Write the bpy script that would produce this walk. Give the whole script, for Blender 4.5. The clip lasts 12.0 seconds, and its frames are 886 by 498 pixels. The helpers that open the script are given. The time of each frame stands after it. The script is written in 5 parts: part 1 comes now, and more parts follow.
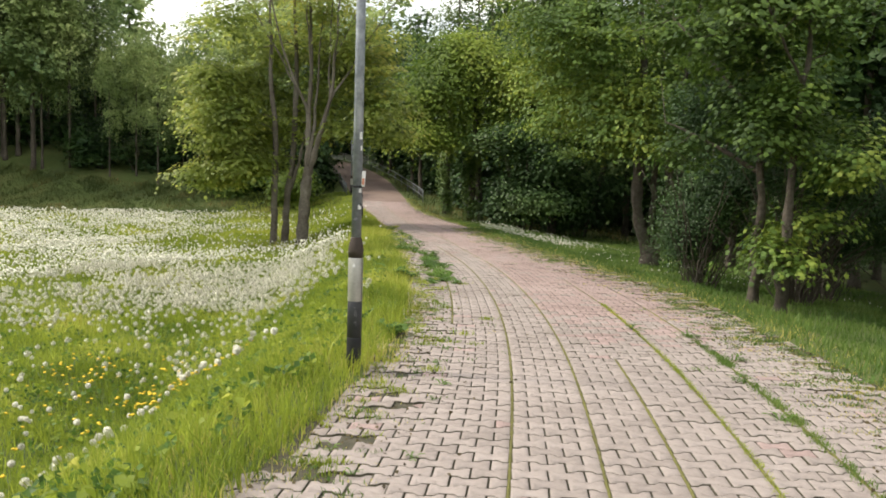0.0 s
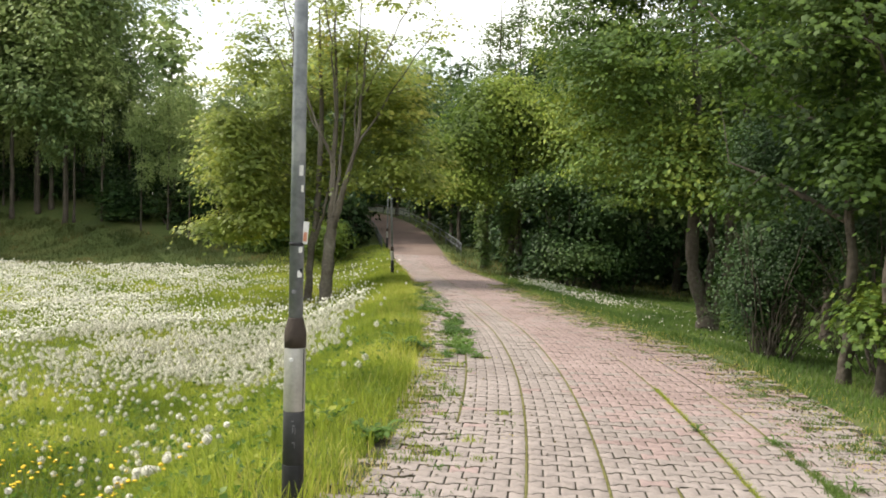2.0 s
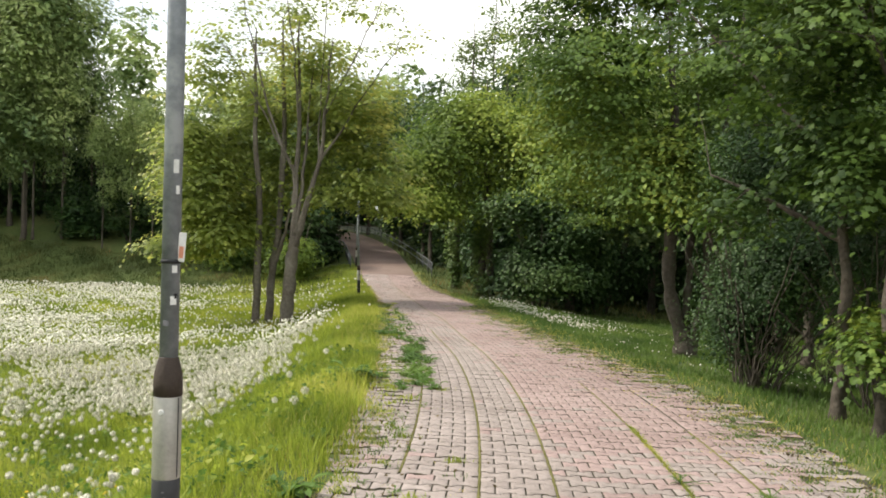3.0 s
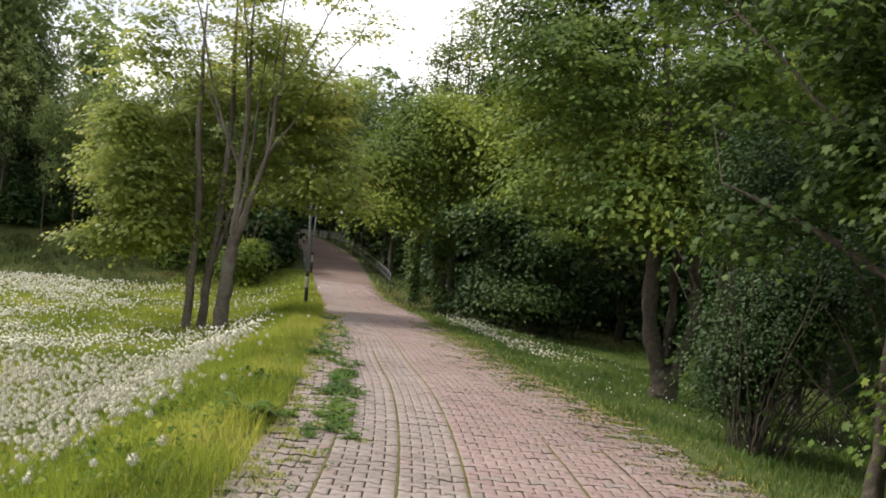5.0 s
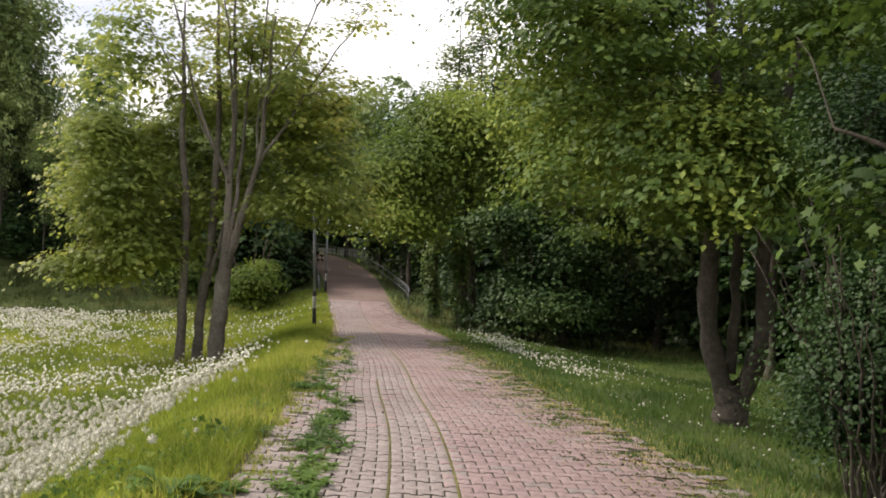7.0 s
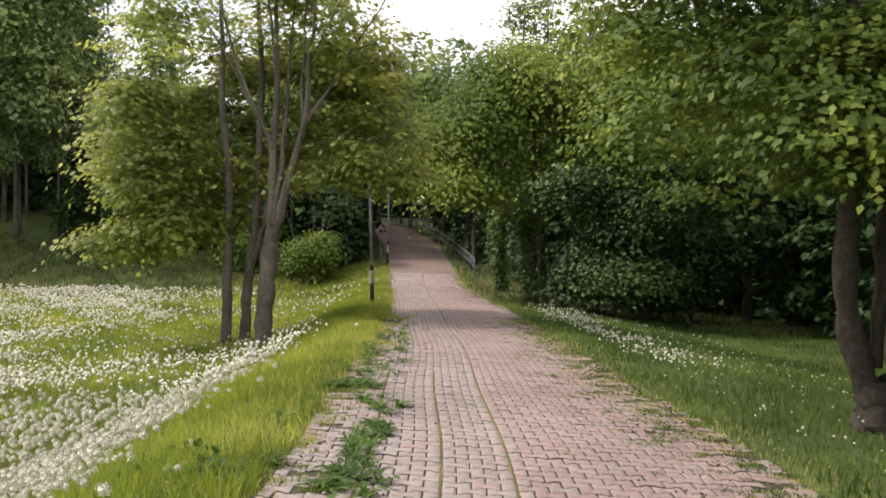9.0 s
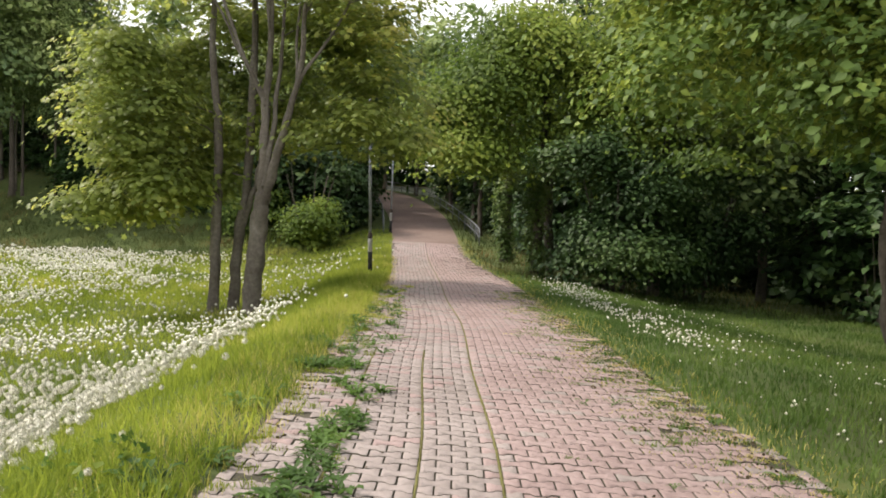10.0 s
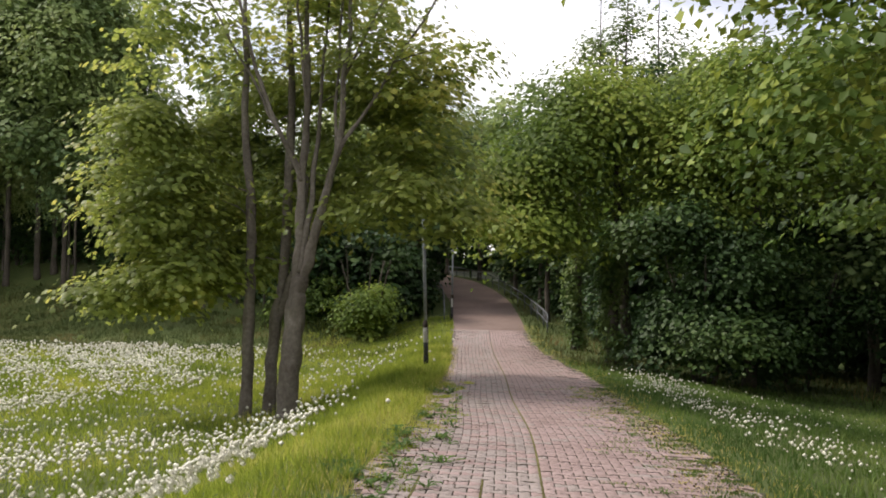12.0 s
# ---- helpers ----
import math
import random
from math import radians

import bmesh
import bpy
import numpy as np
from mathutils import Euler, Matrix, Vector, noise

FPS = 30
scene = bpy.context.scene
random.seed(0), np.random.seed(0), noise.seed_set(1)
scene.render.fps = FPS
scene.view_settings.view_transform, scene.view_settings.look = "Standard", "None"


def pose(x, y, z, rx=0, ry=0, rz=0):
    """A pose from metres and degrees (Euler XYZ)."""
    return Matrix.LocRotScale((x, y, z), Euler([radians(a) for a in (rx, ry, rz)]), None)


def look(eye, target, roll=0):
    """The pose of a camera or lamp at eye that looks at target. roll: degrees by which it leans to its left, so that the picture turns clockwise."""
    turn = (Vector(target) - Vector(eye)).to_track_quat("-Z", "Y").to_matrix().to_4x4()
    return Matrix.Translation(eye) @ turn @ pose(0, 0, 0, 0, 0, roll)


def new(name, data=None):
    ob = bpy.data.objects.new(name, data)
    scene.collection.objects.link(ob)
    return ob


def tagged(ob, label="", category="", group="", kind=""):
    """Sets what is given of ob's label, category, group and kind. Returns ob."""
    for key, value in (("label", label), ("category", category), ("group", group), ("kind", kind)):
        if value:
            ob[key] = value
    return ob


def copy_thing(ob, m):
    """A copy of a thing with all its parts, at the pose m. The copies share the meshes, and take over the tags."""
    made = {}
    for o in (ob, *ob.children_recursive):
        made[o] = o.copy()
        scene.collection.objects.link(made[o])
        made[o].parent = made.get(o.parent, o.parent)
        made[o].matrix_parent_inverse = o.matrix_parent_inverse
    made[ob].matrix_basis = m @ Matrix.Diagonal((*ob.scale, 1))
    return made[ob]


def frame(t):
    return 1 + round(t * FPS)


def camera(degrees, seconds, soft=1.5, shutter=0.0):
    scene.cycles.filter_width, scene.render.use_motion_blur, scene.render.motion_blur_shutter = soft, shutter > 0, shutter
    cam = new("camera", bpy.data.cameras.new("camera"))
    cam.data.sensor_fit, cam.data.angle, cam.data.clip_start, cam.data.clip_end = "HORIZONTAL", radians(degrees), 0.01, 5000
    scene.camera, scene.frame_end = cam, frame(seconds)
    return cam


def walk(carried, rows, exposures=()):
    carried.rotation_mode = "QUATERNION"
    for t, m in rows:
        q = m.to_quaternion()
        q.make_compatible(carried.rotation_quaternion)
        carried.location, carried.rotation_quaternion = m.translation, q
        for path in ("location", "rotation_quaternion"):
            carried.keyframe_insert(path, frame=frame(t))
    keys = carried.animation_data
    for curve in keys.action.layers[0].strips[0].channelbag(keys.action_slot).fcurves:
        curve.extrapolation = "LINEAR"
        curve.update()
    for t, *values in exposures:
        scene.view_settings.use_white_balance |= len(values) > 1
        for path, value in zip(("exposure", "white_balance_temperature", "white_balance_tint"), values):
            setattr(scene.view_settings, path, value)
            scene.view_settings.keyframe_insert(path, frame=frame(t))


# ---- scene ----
cam = camera(52.2, 12.0, 1.8)
PATH = [
    (0, (0.082, -0.436, 1.702), (0.067, 1.553, 1.495), 1.8),
    (0.5, (0.109, 0.152, 1.692), (0.017, 2.143, 1.532), 0.6),
    (1, (0.212, 0.698, 1.691), (0.055, 2.689, 1.576), 1.3),
    (1.5, (0.301, 1.285, 1.665), (0.169, 3.277, 1.554), 1.2),
    (2, (0.418, 1.796, 1.661), (0.297, 3.79, 1.566), 1.5),
    (2.5, (0.494, 2.323, 1.643), (0.424, 4.32, 1.575), 1.5),
    (3, (0.591, 2.872, 1.618), (0.523, 4.871, 1.568), 1.8),
    (3.5, (0.615, 3.451, 1.604), (0.589, 5.45, 1.563), 3.3),
    (3.7, (0.625, 3.67, 1.608), (0.625, 5.669, 1.573), 3.9),
    (5.3, (0.843, 5.569, 1.565), (0.85, 7.569, 1.55), 5.6),
    (5.5, (0.832, 5.825, 1.565), (0.85, 7.825, 1.556), 5.6),
    (6, (0.908, 6.353, 1.536), (0.86, 8.353, 1.542), 5.9),
    (6.5, (0.978, 7.034, 1.483), (0.933, 9.034, 1.485), 6.1),
    (7, (1.043, 7.609, 1.461), (0.989, 9.608, 1.467), 2.2),
    (7.2, (1.062, 7.821, 1.451), (0.982, 9.819, 1.448), 0.9),
    (8.8, (0.986, 9.491, 1.492), (0.783, 11.479, 1.424), 0.9),
    (9, (1.007, 9.708, 1.47), (0.806, 11.697, 1.402), 1.1),
    (9.5, (1.017, 10.264, 1.415), (0.805, 12.247, 1.273), 1.9),
    (10, (1.05, 10.808, 1.394), (0.834, 12.792, 1.26), 2.4),
    (10.5, (1.067, 11.381, 1.371), (0.784, 13.358, 1.255), 2.7),
    (11, (1.017, 11.988, 1.345), (0.688, 13.959, 1.257), 1.7),
    (11.5, (0.905, 12.592, 1.313), (0.487, 14.548, 1.325), 1.3),
    (12, (0.833, 13.246, 1.31), (0.468, 15.212, 1.361), 1.0),
]
EXPOSURES = [(0.0, 0.26, 6450, 10), (1.5, 0.30, 6430, 10), (2.5, 0.34, 6420, 10), (3.5, 0.26, 6420, 11), (5.5, -0.10, 6400, 16), (7.0, -0.06, 6400, 18), (9.0, 0.14, 6350, 19), (10.0, 0.32, 6400, 15), (11.0, 0.32, 6400, 14), (12.0, -0.05, 6300, 18)]
walk(cam, [(t, look(eye, target, roll)) for t, eye, target, roll in PATH], EXPOSURES)

# ---- light ----
world = bpy.data.worlds.new("sky_world")
scene.world = world
world.use_nodes = True
wn, wl = world.node_tree.nodes, world.node_tree.links
wn.clear()
SUN_EL, SUN_AZ = 46.0, 276.0      # degrees; azimuth clockwise from +y
w_out = wn.new("ShaderNodeOutputWorld")
w_bg = wn.new("ShaderNodeBackground")
w_sky = wn.new("ShaderNodeTexSky")
w_sky.sky_type, w_sky.sun_disc = "NISHITA", False
w_sky.sun_elevation, w_sky.sun_rotation = radians(SUN_EL), radians(SUN_AZ)
w_co = wn.new("ShaderNodeTexCoord")
w_map = wn.new("ShaderNodeMapping")
w_map.inputs["Scale"].default_value = (1.0, 1.0, 2.2)
w_noise = wn.new("ShaderNodeTexNoise")
w_noise.inputs["Scale"].default_value, w_noise.inputs["Detail"].default_value = 3.0, 8.0
w_ramp = wn.new("ShaderNodeValToRGB")
w_ramp.color_ramp.elements[0].position, w_ramp.color_ramp.elements[1].position = 0.30, 0.57
w_mix = wn.new("ShaderNodeMixRGB")
w_mix.inputs["Color2"].default_value = (12.5, 12.3, 11.8, 1)
wl.new(w_co.outputs["Generated"], w_map.inputs["Vector"])
wl.new(w_map.outputs["Vector"], w_noise.inputs["Vector"])
wl.new(w_noise.outputs["Fac"], w_ramp.inputs["Fac"])
wl.new(w_ramp.outputs["Color"], w_mix.inputs["Fac"])
wl.new(w_sky.outputs["Color"], w_mix.inputs["Color1"])
wl.new(w_mix.outputs["Color"], w_bg.inputs["Color"])
w_bg.inputs["Strength"].default_value = 0.125
wl.new(w_bg.outputs["Background"], w_out.inputs["Surface"])
sun_data = bpy.data.lights.new("sun", "SUN")
sun_data.energy, sun_data.angle, sun_data.color = 4.0, radians(9), (1.0, 0.92, 0.78)
sun = new("sun", sun_data)
az, el = radians(SUN_AZ), radians(SUN_EL)
sun_dir = Vector((math.sin(az) * math.cos(el), math.cos(az) * math.cos(el), math.sin(el)))
sun.matrix_world = look(sun_dir * 60, (0, 0, 0))

# ---- materials ----
def mat_base(name):
    m = bpy.data.materials.new(name)
    m.use_nodes = True
    n = m.node_tree.nodes
    return m, n, m.node_tree.links, n["Principled BSDF"]


def surface(name, stops, scale=8.0, rough=0.8, metal=0.0, bump=0.3, bump_scale=60.0, big=0.6, island=0.0, obj=0.0, spec=0.3):
    """A two-scale procedural surface: colour stops over mixed coarse and fine noise, a bump, and a chance shift per piece."""
    m, n, l, b = mat_base(name)
    geo = n.new("ShaderNodeNewGeometry")
    a = n.new("ShaderNodeTexNoise")
    a.inputs["Scale"].default_value, a.inputs["Detail"].default_value, a.inputs["Roughness"].default_value = scale, 8, 0.65
    c = n.new("ShaderNodeTexNoise")
    c.inputs["Scale"].default_value, c.inputs["Detail"].default_value = big, 4
    mix = n.new("ShaderNodeMath")
    mix.operation = "ADD"
    half = n.new("ShaderNodeMath")
    half.operation, half.inputs[1].default_value = "MULTIPLY", 0.5
    l.new(geo.outputs["Position"], a.inputs["Vector"])
    l.new(geo.outputs["Position"], c.inputs["Vector"])
    l.new(a.outputs["Fac"], mix.inputs[0])
    l.new(c.outputs["Fac"], mix.inputs[1])
    l.new(mix.outputs[0], half.inputs[0])
    last = half.outputs[0]
    for amount, source in ((island, geo.outputs["Random Per Island"]), (obj, None)):
        if amount:
            if source is None:
                source = n.new("ShaderNodeObjectInfo").outputs["Random"]
            k = n.new("ShaderNodeMath")
            k.operation, k.inputs[1].default_value, k.inputs[2].default_value = "MULTIPLY_ADD", amount, -amount / 2
            s = n.new("ShaderNodeMath")
            s.operation = "ADD"
            l.new(source, k.inputs[0])
            l.new(k.outputs[0], s.inputs[0])
            l.new(last, s.inputs[1])
            last = s.outputs[0]
    r = n.new("ShaderNodeValToRGB")
    els = r.color_ramp.elements
    while len(els) < len(stops):
        els.new(0.5)
    for e, (p, col) in zip(els, stops):
        e.position, e.color = p, (*col, 1)
    l.new(last, r.inputs["Fac"])
    l.new(r.outputs["Color"], b.inputs["Base Color"])
    b.inputs["Roughness"].default_value, b.inputs["Metallic"].default_value = rough, metal
    b.inputs["Specular IOR Level"].default_value = spec
    if bump:
        f = n.new("ShaderNodeTexNoise")
        f.inputs["Scale"].default_value, f.inputs["Detail"].default_value = bump_scale, 6
        bp = n.new("ShaderNodeBump")
        bp.inputs["Strength"].default_value, bp.inputs["Distance"].default_value = bump, 0.02
        l.new(geo.outputs["Position"], f.inputs["Vector"])
        l.new(f.outputs["Fac"], bp.inputs["Height"])
        l.new(bp.outputs["Normal"], b.inputs["Normal"])
    return m


def foliage(name, dark, mid, light, trans=0.4, rough=0.55, patch=0.35):
    """Leaves and blades: colour by chance per leaf and by patches, light let through."""
    m, n, l, b = mat_base(name)
    geo = n.new("ShaderNodeNewGeometry")
    a = n.new("ShaderNodeTexNoise")
    a.inputs["Scale"].default_value, a.inputs["Detail"].default_value = patch, 3
    l.new(geo.outputs["Position"], a.inputs["Vector"])
    k = n.new("ShaderNodeMath")
    k.operation, k.inputs[1].default_value = "MULTIPLY", 0.3
    l.new(geo.outputs["Random Per Island"], k.inputs[0])
    s = n.new("ShaderNodeMath")
    s.operation = "MULTIPLY_ADD"
    s.inputs[1].default_value = 1.0
    mr = n.new("ShaderNodeMapRange")
    mr.inputs["From Min"].default_value, mr.inputs["From Max"].default_value = 0.34, 0.66
    mr.inputs["To Min"].default_value, mr.inputs["To Max"].default_value = 0.18, 0.66
    l.new(a.outputs["Fac"], mr.inputs["Value"])
    l.new(mr.outputs["Result"], s.inputs[0])
    l.new(k.outputs[0], s.inputs[2])
    r = n.new("ShaderNodeValToRGB")
    els = r.color_ramp.elements
    els.new(0.5)
    for e, (p, col) in zip(els, ((0.3, dark), (0.68, mid), (0.98, light))):
        e.position, e.color = p, (*col, 1)
    l.new(s.outputs[0], r.inputs["Fac"])
    l.new(r.outputs["Color"], b.inputs["Base Color"])
    b.inputs["Roughness"].default_value, b.inputs["Specular IOR Level"].default_value = rough, 0.25
    t = n.new("ShaderNodeBsdfTranslucent")
    hs = n.new("ShaderNodeHueSaturation")
    hs.inputs["Hue"].default_value, hs.inputs["Value"].default_value = 0.495, 1.35
    l.new(r.outputs["Color"], hs.inputs["Color"])
    l.new(hs.outputs["Color"], t.inputs["Color"])
    mx = n.new("ShaderNodeMixShader")
    mx.inputs["Fac"].default_value = trans
    l.new(b.outputs["BSDF"], mx.inputs[1])
    l.new(t.outputs["BSDF"], mx.inputs[2])
    l.new(mx.outputs[0], n["Material Output"].inputs["Surface"])
    return m


M_GROUND = surface("meadow_soil", [(0.30, (0.042, 0.054, 0.017)), (0.5, (0.075, 0.104, 0.026)), (0.68, (0.12, 0.124, 0.04))], 5, 0.95, bump=0.8, bump_scale=25, big=0.35)
M_BED = surface("joint_sand", [(0.32, (0.035, 0.036, 0.018)), (0.5, (0.07, 0.064, 0.042)), (0.68, (0.125, 0.108, 0.078))], 14, 0.95, bump=0.6, bump_scale=90, big=0.9)
# ramp colour is lowered to carry the shade of the overhanging trees
M_RAMP = surface("worn_shade_toned_paving", [(0.32, (0.153, 0.109, 0.089)), (0.5, (0.211, 0.153, 0.128)), (0.68, (0.255, 0.198, 0.166))], 6, 0.9, bump=0.4, bump_scale=40, big=0.5)
M_PAVER = surface("grey_paver", [(0.25, (0.218, 0.183, 0.163)), (0.5, (0.318, 0.272, 0.246)), (0.75, (0.405, 0.350, 0.320))], 30, 0.9, bump=0.5, bump_scale=160, big=0.45, island=0.16)
M_PAVER_RED = surface("pink_paver", [(0.25, (0.238, 0.172, 0.156)), (0.5, (0.340, 0.254, 0.233)), (0.75, (0.418, 0.326, 0.301))], 30, 0.9, bump=0.5, bump_scale=160, big=0.45, island=0.16)
M_PAVER_ONE = surface("single_paver", [(0.25, (0.218, 0.183, 0.163)), (0.5, (0.318, 0.272, 0.246)), (0.75, (0.405, 0.350, 0.320))], 30, 0.9, bump=0.5, bump_scale=160, big=0.45, obj=0.16)
M_MOSS = surface("moss", [(0.3, (0.085, 0.07, 0.032)), (0.5, (0.15, 0.145, 0.042)), (0.7, (0.25, 0.24, 0.09))], 25, 0.95, bump=0.8, bump_scale=120, big=0.8)
M_BARK = surface("grey_bark", [(0.3, (0.06, 0.048, 0.036)), (0.5, (0.138, 0.12, 0.096)), (0.7, (0.25, 0.222, 0.185))], 14, 0.9, bump=1.0, bump_scale=35, big=1.5)
M_BARK_DARK = surface("dark_bark", [(0.3, (0.028, 0.023, 0.018)), (0.5, (0.078, 0.065, 0.050)), (0.7, (0.155, 0.134, 0.108))], 14, 0.9, bump=1.0, bump_scale=22, big=1.5)
M_GALV = surface("galvanised_steel", [(0.36, (0.15, 0.165, 0.185)), (0.5, (0.25, 0.27, 0.30)), (0.62, (0.40, 0.42, 0.45))], 13, 0.55, 0.3, bump=0.1, bump_scale=80, big=3, spec=0.4)
M_RAIL = surface("dull_galvanised_rail", [(0.34, (0.07, 0.075, 0.08)), (0.5, (0.13, 0.138, 0.145)), (0.64, (0.21, 0.22, 0.23))], 9, 0.65, 0.3, bump=0.1, bump_scale=80, big=3)
M_STEEL = surface("brushed_steel", [(0.3, (0.30, 0.29, 0.27)), (0.5, (0.42, 0.41, 0.38)), (0.7, (0.52, 0.50, 0.47))], 40, 0.45, 0.6, bump=0.1, bump_scale=200, big=4)
M_BLACK = surface("black_paint", [(0.3, (0.010, 0.010, 0.011)), (0.6, (0.022, 0.022, 0.024)), (0.75, (0.05, 0.05, 0.05))], 25, 0.5, bump=0.1, big=3)
M_CHAR = surface("charcoal_paint", [(0.3, (0.035, 0.036, 0.04)), (0.6, (0.06, 0.061, 0.066)), (0.75, (0.11, 0.11, 0.115))], 25, 0.55, bump=0.1, big=3)
M_COLLAR = surface("brown_bitumen", [(0.3, (0.03, 0.022, 0.018)), (0.6, (0.06, 0.045, 0.036)), (0.75, (0.10, 0.08, 0.065))], 25, 0.7, bump=0.2, big=3)
M_PAPER = surface("worn_sticker", [(0.3, (0.55, 0.55, 0.53)), (0.6, (0.74, 0.74, 0.72)), (0.8, (0.82, 0.82, 0.80))], 40, 0.6, bump=0.05, big=8)
M_PLASTER = surface("pale_plaster", [(0.3, (0.36, 0.36, 0.34)), (0.7, (0.5, 0.5, 0.48))], 3, 0.9, bump=0.3, big=0.5)
M_ORANGE = surface("orange_print", [(0.3, (0.50, 0.20, 0.12)), (0.7, (0.70, 0.34, 0.22))], 40, 0.6, bump=0.0, big=8)
M_CHALK = surface("grey_scrawl", [(0.3, (0.12, 0.12, 0.125)), (0.7, (0.2, 0.2, 0.21))], 40, 0.8, bump=0.0, big=8)
M_FLUFF = surface("seed_fluff", [(0.3, (0.54, 0.52, 0.42)), (0.7, (0.82, 0.80, 0.68))], 20, 0.95, bump=0.0, big=1.0, island=0.5, spec=0.1)
M_YELLOW = surface("dandelion_yellow", [(0.3, (0.60, 0.38, 0.02)), (0.7, (0.80, 0.58, 0.05))], 20, 0.8, bump=0.0, big=1.0)
M_GRASS = foliage("grass_blade", (0.125, 0.18, 0.02), (0.29, 0.35, 0.045), (0.54, 0.50, 0.13), 0.47, 0.5, 0.55)
M_GRASS_DRY = foliage("dry_grass_blade", (0.28, 0.28, 0.05), (0.47, 0.43, 0.12), (0.62, 0.52, 0.22), 0.42, 0.6, 0.9)
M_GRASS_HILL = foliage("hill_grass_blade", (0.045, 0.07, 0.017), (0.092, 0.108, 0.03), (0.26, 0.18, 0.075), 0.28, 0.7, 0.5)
# darker copy of the grass colour, with the shade below the trees in it
M_GRASS_SHADE = foliage("shade_dark_grass_blade", (0.06, 0.115, 0.024), (0.125, 0.20, 0.042), (0.24, 0.29, 0.08), 0.4, 0.55, 0.6)
M_WEED = foliage("weed_leaf", (0.05, 0.10, 0.02), (0.10, 0.18, 0.034), (0.18, 0.26, 0.055), 0.4, 0.5, 1.5)
M_LITTER = foliage("dead_leaf", (0.045, 0.035, 0.018), (0.11, 0.085, 0.04), (0.22, 0.18, 0.08), 0.1, 0.8, 2.0)
M_LEAF_MAPLE = foliage("yellowish_maple_leaf", (0.13, 0.18, 0.042), (0.27, 0.32, 0.07), (0.50, 0.46, 0.11), 0.56, 0.42, 0.4)
# wide tone range paints shaded hollows and lit sprays in patches
M_LEAF_RIGHT = foliage("bright_maple_leaf", (0.028, 0.058, 0.011), (0.105, 0.172, 0.028), (0.37, 0.43, 0.075), 0.27, 0.58, 0.45)
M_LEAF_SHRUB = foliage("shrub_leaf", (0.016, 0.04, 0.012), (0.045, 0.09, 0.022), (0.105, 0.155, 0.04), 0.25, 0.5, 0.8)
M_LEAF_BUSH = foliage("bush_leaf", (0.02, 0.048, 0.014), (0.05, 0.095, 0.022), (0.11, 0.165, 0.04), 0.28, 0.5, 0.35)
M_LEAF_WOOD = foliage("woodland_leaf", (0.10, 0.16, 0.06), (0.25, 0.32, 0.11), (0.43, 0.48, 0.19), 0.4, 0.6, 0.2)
# brighter than the bush leaf: sun on the crowns is put into the colour
M_LEAF_TALL = foliage("sun_tinted_tree_leaf", (0.06, 0.105, 0.018), (0.165, 0.235, 0.034), (0.34, 0.39, 0.07), 0.38, 0.58, 0.35)
M_LEAF_IVY = foliage("ivy_leaf", (0.06, 0.11, 0.03), (0.13, 0.19, 0.05), (0.22, 0.27, 0.08), 0.35, 0.45, 1.2)
M_LEAF_PALE = foliage("pale_poplar_leaf", (0.06, 0.10, 0.03), (0.13, 0.18, 0.05), (0.20, 0.25, 0.09), 0.45, 0.5, 0.3)

# ---- plan of the path ----
SPINE = [(-14, -1.6), (-6, -0.35), (0, 0.48), (4, 0.92), (7.7, 1.15), (10.8, 1.18), (14, 1.05), (16.5, 0.84), (19.5, 0.45), (24, -0.08), (27.5, -0.66), (31.3, -1.2), (38, -2.3), (49, -4.0), (58, -5.8), (68, -9.0), (80, -14.5), (95, -24.0)]
LEVEL = [(-14, 0.47), (-6, 0.30), (0, 0.14), (6.5, 0.0), (13, -0.20), (20, -0.42), (27, -0.66), (33, -0.82), (38, -0.88), (44, -0.84), (50, -0.55), (57, 0.02), (66, 0.70), (78, 1.20), (95, 1.3), (140, 1.3)]
HALF_L = [(-14, 1.9), (4, 1.8), (8, 1.58), (14, 1.68), (20, 1.62), (25, 1.45), (30, 1.3), (36, 1.2), (44, 1.3), (60, 1.45), (95, 1.5)]
HALF_R = [(-14, 2.5), (6.5, 2.40), (10, 2.3), (13, 2.3), (16, 2.0), (20, 1.85), (30, 1.8), (35, 1.65), (39, 1.4), (43, 1.3), (50, 1.45), (60, 1.5), (95, 1.5)]


def smooth_curve(pairs):
    """A smooth function through pairs, as a fine table."""
    ys, vs = np.array(pairs, float).T
    d = np.gradient(vs, ys)

    def value(y):
        y = np.clip(np.asarray(y, float), ys[0], ys[-1])
        i = np.clip(np.searchsorted(ys, y) - 1, 0, len(ys) - 2)
        h = ys[i + 1] - ys[i]
        t = (y - ys[i]) / h
        return (2 * t**3 - 3 * t**2 + 1) * vs[i] + (t**3 - 2 * t**2 + t) * h * d[i] + (3 * t**2 - 2 * t**3) * vs[i + 1] + (t**3 - t**2) * h * d[i + 1]
    return value


spine, level, half_l, half_r = map(smooth_curve, (SPINE, LEVEL, HALF_L, HALF_R))


def step(a, b, v):
    t = np.clip((np.asarray(v, float) - a) / (b - a), 0, 1)
    return t * t * (3 - 2 * t)


def wavy(x, y, s=1.0, seed=0.0):
    """Cheap smooth noise about 0, within 1."""
    return (np.sin(x * 1.7 * s + 1.3 + seed) * np.cos(y * 1.3 * s - 0.7 + seed * 2) + 0.6 * np.sin(x * 3.1 * s - y * 2.3 * s + seed * 3) + 0.4 * np.cos(x * 5.7 * s + y * 4.9 * s + seed)) / 2.0


